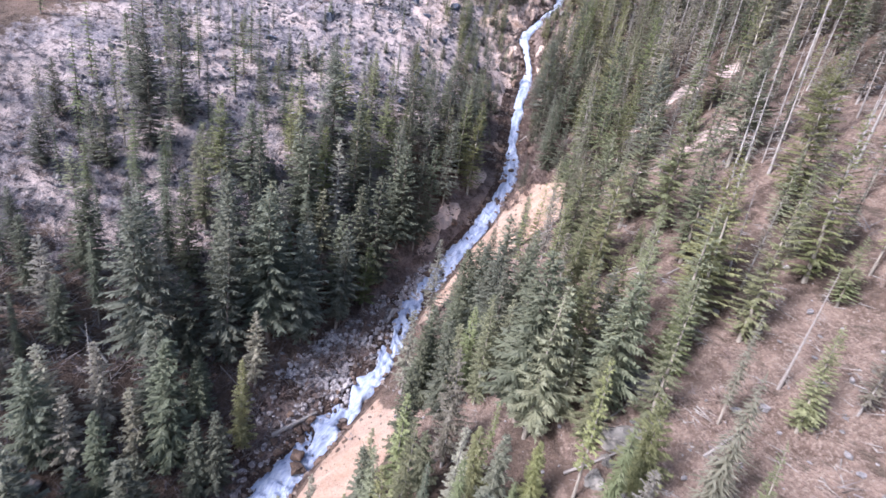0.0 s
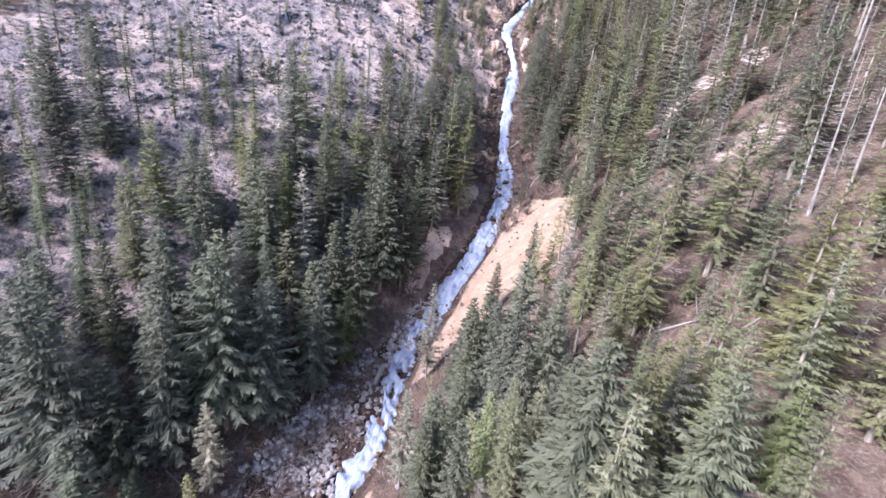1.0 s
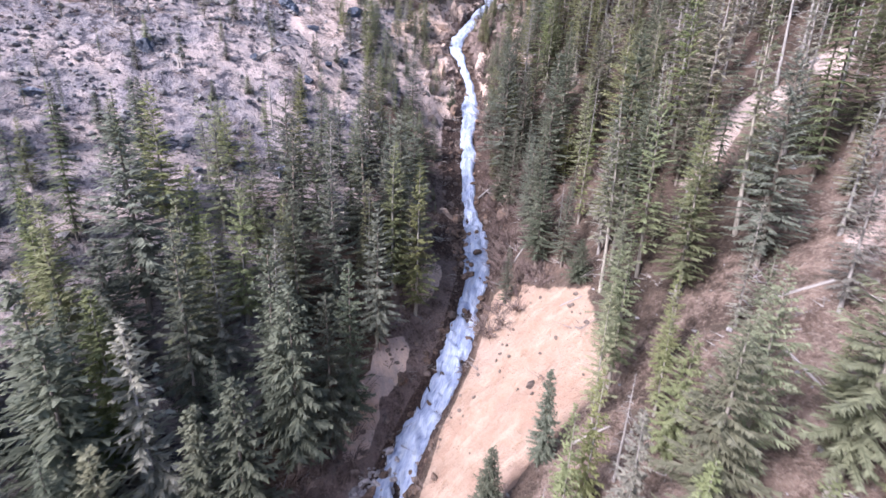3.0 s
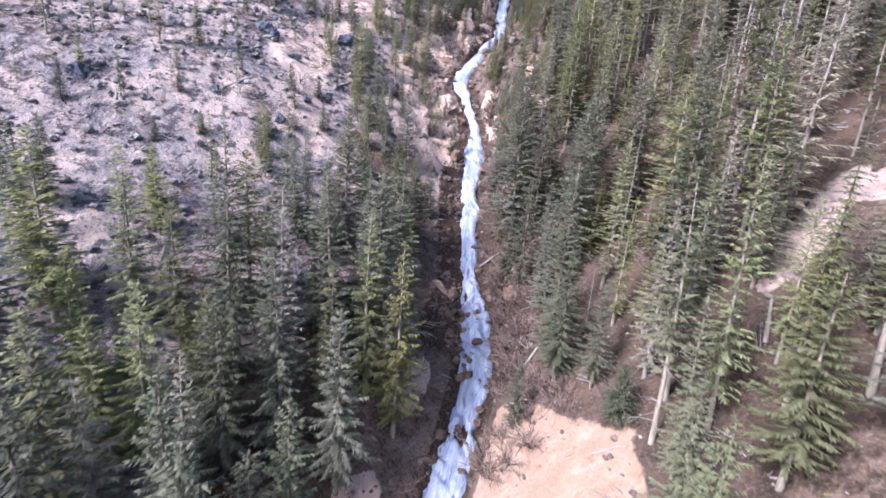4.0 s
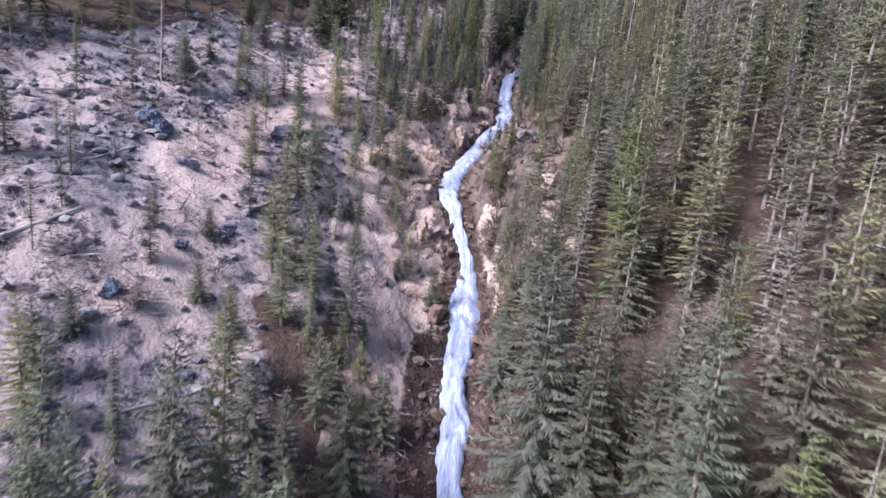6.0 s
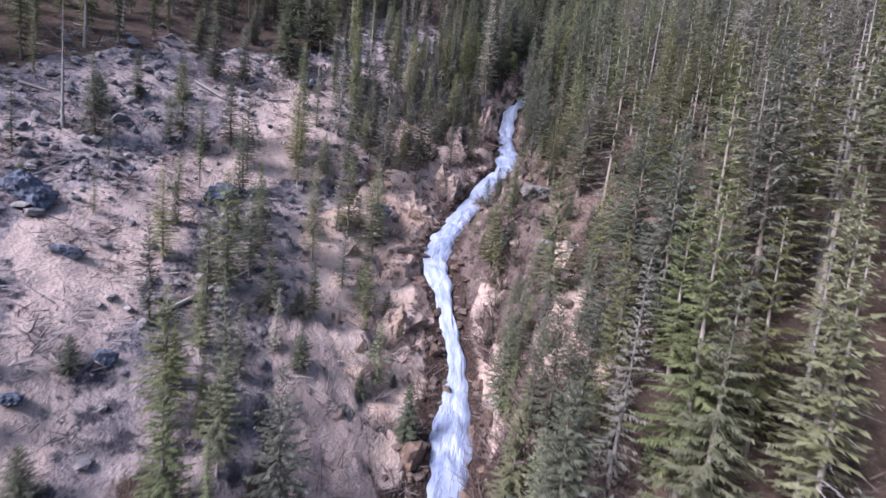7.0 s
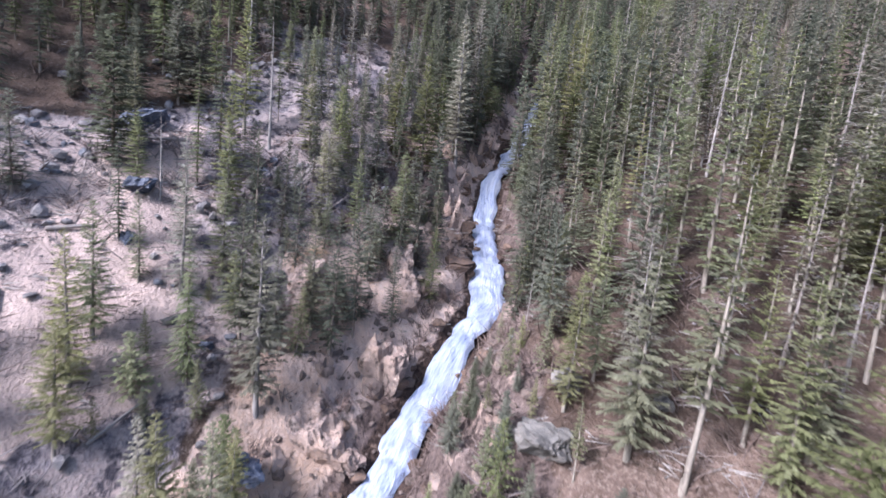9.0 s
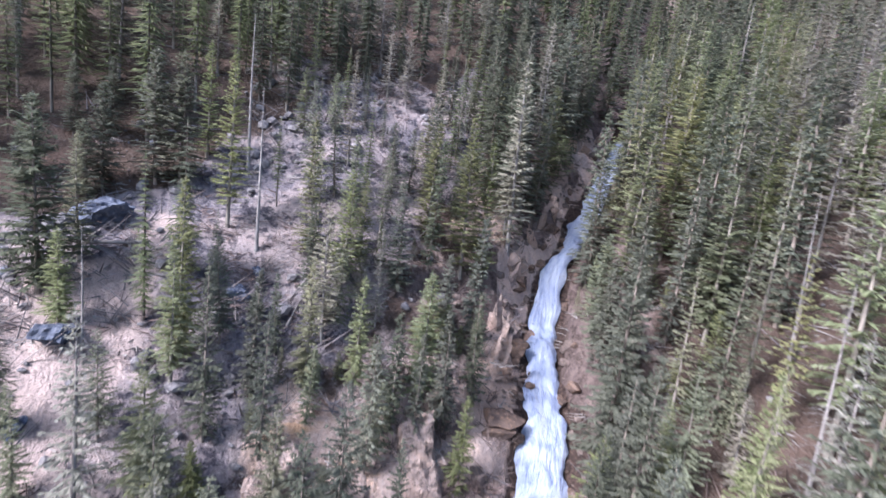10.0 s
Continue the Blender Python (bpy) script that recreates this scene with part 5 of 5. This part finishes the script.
boulders("bank_rock", "wet dark brown rock at the edge of the stream", WET_STONE, 450, wet_rows, "rocks along the water")
for _ in range(120):
    y = r_.choice((39, 46, 52, 58, 64, 68, 72, 77, 81, 83, 97, 134)) + r_.normal(0, 3.0)
    u = r_.uniform(-0.5, 0.5) * float(stream_w(y))
    bed_rows.append((float(stream_x(y)) + u, y, r_.uniform(0.25, 0.7)))
for x, y, s in ((13.2, 80.5, 1.1), (13.9, 82.3, 0.9), (12.6, 79.2, 1.0), (14.3, 84.6, 0.9), (-9.2, 38.2, 1.9), (-8.6, 37.0, 1.6), (2.0, 63.1, 1.0), (-1.7, 49.6, 1.0), (1.9, 62.6, 1.1), (3.1, 64.1, 1.0), (4.9, 68.9, 1.2)):
    bed_rows.append((x, y, s))
boulders("stream_rock", "brown rock standing out of the white water", WET_STONE, 460, bed_rows, "rocks in the stream", 0.6)


def rubble(name, label, count, mat, seed, weight, sizes, lift=0.25, area=(-48, 58, 18, 165)):
    """Countless loose stones in one mesh, each a rough many-sided lump."""
    r = np.random.default_rng(seed)
    bm = bmesh.new()
    bmesh.ops.create_icosphere(bm, subdivisions=1, radius=0.5)
    co = np.array([v.co for v in bm.verts])
    fc = np.array([[v.index for v in f.verts] for f in bm.faces])
    bm.free()
    many = count * 14
    xs, ys = r.uniform(area[0], area[1], many), r.uniform(area[2], area[3], many)
    ok = r.random(many) < weight(xs, ys)
    xs, ys = xs[ok][:count], ys[ok][:count]
    n = len(xs)
    size = sizes[0] + (sizes[1] - sizes[0]) * r.random(n) ** 3
    shape = size[:, None, None] * co[None] * r.uniform(0.6, 1.35, (n, 1, 3)) * r.uniform(0.7, 1.25, (n, len(co), 1))
    a = r.uniform(0, 6.28, n)
    c, s = np.cos(a)[:, None], np.sin(a)[:, None]
    v = np.stack([shape[..., 0] * c - shape[..., 1] * s + xs[:, None], shape[..., 0] * s + shape[..., 1] * c + ys[:, None],
                  shape[..., 2] * 0.75 + (ground_z(xs, ys) + lift * size)[:, None]], 2).reshape(-1, 3)
    f = (fc[None] + (np.arange(n) * len(co))[:, None, None]).reshape(-1, 3)
    return tagged(new(name, mesh_of(name, v, f, mat)), label, "stones", kind="stuff")


def on_scree(x, y):
    c = cover(x, y)
    return c["scree"] * (0.25 + 0.75 * (fbm(x, y, 6, 2, 71) > -0.05)) * (1 - c["sand"]) * (1 - 0.75 * c["pale"])


def in_gully(x, y):
    c = cover(x, y)
    u = np.abs(side_of(x, y))
    return np.clip(np.maximum(c["rock"], c["wet"]), 0, 1) * ((u > stream_w(y) / 2) | (y < 92)) * (1 - 0.9 * c["sand"]) + 0.02 * c["sand"]


rubble("scree_stones", "loose grey and pinkish stones strewn over the slope", 6000, GREY_STONE, 470, on_scree, (0.12, 0.95))
rubble("blue_stones", "heaps of dark blue-grey stones lying on the scree", 650, SLATE, 472,
       lambda x, y: cover(x, y)["scree"] * (1 - cover(x, y)["pale"]) * np.clip((fbm(x, y, 9, 2, 87) - 0.12) / 0.1, 0, 1), (0.15, 1.0), 0.1, (-46, 12, 48, 146))
rubble("bar_stones", "pale grey and purplish gravel and cobbles beside the stream", 3600, BAR_STONE, 475,
       lambda x, y: np.clip(cover(x, y)["bar"] * 2, 0, 1) * np.where(y < 44, 0.16, 1.0) * (0.15 + 0.85 * (fbm(x, y, 3.2, 2, 73) > 0.0)), (0.12, 0.8), 0.3, (-22, 6, 28, 70))
rubble("sand_stones", "small tan stones lying on the bare sand bank", 420, TAN_STONE, 477,
       lambda x, y: cover(x, y)["sand"] * np.clip(fbm(x, y, 5, 3, 79) + 0.35, 0, 1), (0.08, 0.42), 0.2, (-12, 34, 24, 80))
rubble("gully_stones", "broken brown and tan stones along the stream", 4000, TAN_STONE, 480, in_gully, (0.12, 0.9), -0.05)
rubble("forest_stones", "pale stones lying between the trees", 1500, GREY_STONE, 490, lambda x, y: 0.5 * (side_of(x, y) > 4) * (1 - cover(x, y)["sand"]), (0.12, 0.5))


# ---- fallen wood ----
def log_mesh(seed, stubs):
    r = np.random.default_rng(seed)
    pts = [(0.03 * math.sin(3 * t + seed), 0.02 * math.cos(4 * t), t) for t in np.linspace(-0.5, 0.5, 8)]
    v, f = tube(pts, [0.5 * (1 - 0.45 * k / 7) * r.uniform(0.93, 1.07) for k in range(8)], 8)
    f.append(tuple(range(7, -1, -1)))
    body = mesh_of("stem", v, f, DEAD_WOOD, True)
    sv, sf = [], []
    for _ in range(stubs):
        t, a = r.uniform(-0.3, 0.5), r.uniform(0, 6.28)
        d = np.array((math.cos(a), math.sin(a), 0.03))
        p = np.array((0, 0, t))
        k = len(sv)
        sv.extend([p + (0.12, 0, 0), p + (0, 0.12, 0), p + (0, 0, 0.008), p + d * r.uniform(1.5, 4) + (0, 0, 0.06)])
        sf.extend([(k, k + 1, k + 3), (k + 1, k + 2, k + 3), (k + 2, k, k + 3)])
    return body, mesh_of("stub_wood", np.array(sv), sf, DEAD_WOOD)


LOG_SHAPES = [log_mesh(500 + k, 9) for k in range(4)]


def fallen_log(x0, y0, x1, y1, thick, k, label="weathered grey fallen tree trunk lying on the slope"):
    a = Vector((x0, y0, float(ground_z(x0, y0)) + thick * 0.45))
    b = Vector((x1, y1, float(ground_z(x1, y1)) + thick * 0.35))
    root = new("fallen_log")
    body, limbs = LOG_SHAPES[k % 4]
    part("stem", body, root)
    tagged(part("stub_wood", limbs, root), kind="stuff")
    q = (b - a).to_track_quat("Z", "Y")
    root.matrix_world = Matrix.LocRotScale((a + b) / 2, q, (thick, thick, (b - a).length))
    tagged(root, label, "fallen log", "fallen logs")


for k, row in enumerate([
        (-10, 96.7, -7.5, 99.5, 0.35), (-12.1, 39.6, -8.3, 42.5, 0.5), (15.9, 91.4, 17.7, 90.2, 0.25), (0.1, 106, 4.4, 112.6, 0.3), (39.5, 141.5, 42, 140.7, 0.25),
        (40.6, 139.9, 41.6, 138.2, 0.2), (6.3, 121.2, 7.6, 123.3, 0.2), (11.6, 125.3, 13, 127.4, 0.18), (29.3, 109.9, 30.5, 107, 0.2), (22.8, 108.1, 25.6, 109.8, 0.22),
        (48.3, 119.9, 50.4, 119.4, 0.25), (16.2, 76.5, 17.9, 77.1, 0.22), (11.6, 24.8, 15, 24.8, 0.22), (18.9, 23.1, 20.8, 23.7, 0.2), (22.5, 52.3, 21.9, 48.3, 0.2),
        (7.1, 107.1, 10.4, 106.2, 0.22), (46.7, 120.2, 49.5, 119.9, 0.2)]):
    fallen_log(*row, k)
for k, row in enumerate([
        (50, 119.2, 47, 113.9, 0.22), (38.1, 91.9, 42, 92.7, 0.25), (0.9, 113.9, 2.8, 114.9, 0.25), (-4.8, 135.2, -2.8, 136.9, 0.3), (17.2, 40.2, 19.4, 39, 0.2),
        (14.2, 27.1, 16.8, 27.9, 0.2), (14, 55.9, 15.7, 55.1, 0.22), (-17.3, 92.5, -19.1, 97.5, 0.2), (-27.4, 66.3, -24.8, 67.9, 0.25), (-16, 120.2, -12.9, 120.4, 0.3),
        (17.2, 67.0, 18.6, 66.2, 0.15), (13.4, 138.3, 12.6, 136.8, 0.15), (-1.9, 55.6, -2.6, 53.4, 0.7)]):
    fallen_log(*row, k + 1)
r_ = np.random.default_rng(515)
for k in range(70):
    x, y = r_.uniform(-38, 55), r_.uniform(22, 150)
    u = float(side_of(np.array(x), np.array(y)))
    if abs(u) < 3 or (x > 10 and y < 36) or cover(np.array([x]), np.array([y]))["sand"][0] > 0.3:
        continue
    a, n = r_.uniform(0, 6.28), r_.uniform(1.5, 4.5)
    fallen_log(x, y, x + n * math.cos(a), y + n * math.sin(a), r_.uniform(0.12, 0.28), k, "thin grey dead trunk fallen between stones and trees")


def litter(name, label, count, mat, seed, weight, length, up):
    """Countless thin sticks in one mesh; up: how far they stand off the ground."""
    r = np.random.default_rng(seed)
    xs, ys = r.uniform(-58, 60, count * 5), r.uniform(15, 168, count * 5)
    ok = r.random(count * 5) < weight(xs, ys)
    cx, cy = xs[ok][:count], ys[ok][:count]
    k = 7
    xs = np.repeat(cx, k) + r.normal(0, 0.22, len(cx) * k)
    ys = np.repeat(cy, k) + r.normal(0, 0.22, len(cx) * k)
    n = len(xs)
    a, ln = r.uniform(0, 6.28, n), r.uniform(*length, n)
    rise_ = ln * r.uniform(up[0], up[1], n)
    z = ground_z(xs, ys) + 0.03
    w = 0.012 + 0.02 * ln
    p = np.stack([xs, ys, z], 1)
    e = p + np.stack([np.cos(a) * ln, np.sin(a) * ln, rise_], 1)
    side = np.stack([-np.sin(a) * w, np.cos(a) * w, 0 * w], 1)
    top = np.stack([0 * w, 0 * w, w * 1.6], 1)
    v = np.stack([p - side, p + side, p + top, e], 1).reshape(-1, 3)
    i = np.arange(n)[:, None] * 4
    f = np.concatenate([i + (0, 1, 3), i + (1, 2, 3), i + (2, 0, 3)])
    return tagged(new(name, mesh_of(name, v, f, mat)), label, "undergrowth", kind="stuff")


TWIG = bark_material("twig_bark", (0.06, 0.042, 0.042), (0.165, 0.118, 0.112))


def shrub_mesh(seed):
    """A rounded leafless shrub: many thin stems that fan out from its foot and fork."""
    r = np.random.default_rng(seed)
    verts, faces = [], []
    for _ in range(19):
        a, lean = r.uniform(0, 6.28), r.uniform(0.1, 1.15)
        d = np.array((math.cos(a) * math.sin(lean), math.sin(a) * math.sin(lean), math.cos(lean)))
        p, length = np.array((0.12 * math.cos(a), 0.12 * math.sin(a), -0.1)), r.uniform(0.55, 1.05)
        ends = [(p, p + d * length)] + [(p + d * length * q, p + d * length * q + (d + r.normal(0, 0.5, 3)) * length * 0.4) for q in r.uniform(0.35, 0.95, 5)]
        for b0, b1 in ends:
            k, s = len(verts), np.cross(b1 - b0, (0.3, 0.2, 1.0))
            s = 0.022 * s / (np.linalg.norm(s) + 1e-6)
            verts.extend([b0 - s, b0 + s, b0 + (0, 0, 0.03), b1])
            faces.extend([(k, k + 1, k + 3), (k + 1, k + 2, k + 3), (k + 2, k, k + 3)])
    return mesh_of("bare_shrub", np.array(verts), faces, TWIG)


SHRUBS = [shrub_mesh(550 + k) for k in range(3)]
r_ = np.random.default_rng(551)
shrub_rows = [(-4.4, 54, 1.9), (-8, 46.7, 2.4), (-9.5, 46, 1.9), (-6.8, 48.2, 1.7), (-4, 59.9, 1.6), (15.5, 77, 1.8), (19.1, 68.9, 1.5), (16.3, 79.5, 1.6), (17.6, 75, 1.5), (10.5, 69.5, 1.0), (8.2, 66, 0.9),
              (-3.6, 57.2, 1.3), (-5.6, 51, 1.5), (18.6, 93.6, 2.0), (17.6, 90.5, 1.6), (17.8, 96, 1.6), (19, 98.5, 1.8)]
for _ in range(60):
    y = r_.uniform(34, 66)
    shrub_rows.append((float(stream_x(y)) - float(stream_w(y)) / 2 - r_.uniform(0.8, 8), y, r_.uniform(0.8, 2.0)))
for _ in range(60):
    y = r_.uniform(82, 118)
    shrub_rows.append((float(stream_x(y)) + float(stream_w(y)) / 2 + r_.uniform(0.6, 4.5), y, r_.uniform(0.8, 1.8)))
for _ in range(85):
    y = r_.uniform(82, 140)
    shrub_rows.append((float(stream_x(y)) + r_.choice((-1, 1)) * (float(stream_w(y)) / 2 + r_.uniform(0.9, 6)), y, r_.uniform(0.6, 1.5)))
for _ in range(120):
    y = r_.uniform(70, 104)
    shrub_rows.append((float(stream_x(y)) + float(stream_w(y)) / 2 + r_.uniform(0.7, 6.5), y, r_.uniform(0.9, 2.0)))
for x, y, size in shrub_rows:
    if float(slab(x, y)) > 0.4:
        continue
    ob = new("bare_shrub", SHRUBS[r_.integers(3)])
    ob.matrix_world = Matrix.LocRotScale((x, y, float(ground_z(x, y))), Euler((0, 0, r_.uniform(0, 6.28))), (size * r_.uniform(0.9, 1.3), size, size * r_.uniform(0.7, 1.0)))
    tagged(ob, "rounded leafless dark brown shrub beside the stream", "shrub", "bare shrubs")

litter("dead_sticks", "scattered grey dead sticks and branches on the slope", 2600, DEAD_WOOD, 520,
       lambda x, y: 0.4 + 0.5 * cover(x, y)["scree"] - cover(x, y)["sand"], (0.4, 1.5), (-0.1, 0.25))
litter("bare_shrubs", "low bare reddish brown shrubs along the stream", 1500, TWIG, 530,
       lambda x, y: np.clip(1.4 - np.abs(np.abs(side_of(x, y)) - 3.5) / 3.5, 0.05, 1) * (np.abs(side_of(x, y)) > 1.8) * (1 - cover(x, y)["sand"]), (0.5, 1.4), (0.5, 1.1))
SCRUB = bark_material("scrub_bark", (0.08, 0.072, 0.08), (0.21, 0.19, 0.205))
litter("grey_brush", "purplish grey leafless brush on the lower slope", 3200, SCRUB, 540,
       lambda x, y: ((y < 50) & (side_of(x, y) < -3)) * 0.9 + ((y < 70) & (side_of(x, y) < -14)) * 0.3 + 0.03, (0.5, 2.0), (0.3, 1.1))
litter("bank_brush", "reddish brown leafless brush between the trees of the gully bank", 2600, TWIG, 548,
       lambda x, y: ((y > 74) & (y < 128) & (side_of(x, y) > 1.9) & (side_of(x, y) < 15)) * np.clip(0.6 + fbm(x, y, 4, 2, 89), 0.05, 1) * (1 - face(x, y)), (0.5, 1.5), (0.4, 1.1))
litter("upper_scrub", "tangled purplish grey scrub between the trees above the falls", 2600, SCRUB, 545,
       lambda x, y: ((y > 128) & (y < 162) & (side_of(x, y) < -8) & (side_of(x, y) > -26)) * np.clip(0.6 + fbm(x, y, 5, 2, 83), 0.05, 1), (0.5, 1.9), (0.3, 1.1))
litter("scree_brush", "dark matted dead brush caught on the scree", 4500, TWIG, 560,
       lambda x, y: cover(x, y)["scree"] * np.clip((fbm(x, y, 5, 3, 77) - 0.06) / 0.1, 0.05, 1), (0.4, 1.3), (0.0, 0.45))
# Scrub made dense and dark, so it also stands in for shade here.
litter("dark_brush", "dark tangled leafless brush on the lower slope", 2600, TWIG, 570,
       lambda x, y: ((y < 66) & (side_of(x, y) < -8)) * np.clip(0.5 + fbm(x, y, 4, 2, 81), 0.05, 1), (0.5, 1.7), (0.3, 1.0))
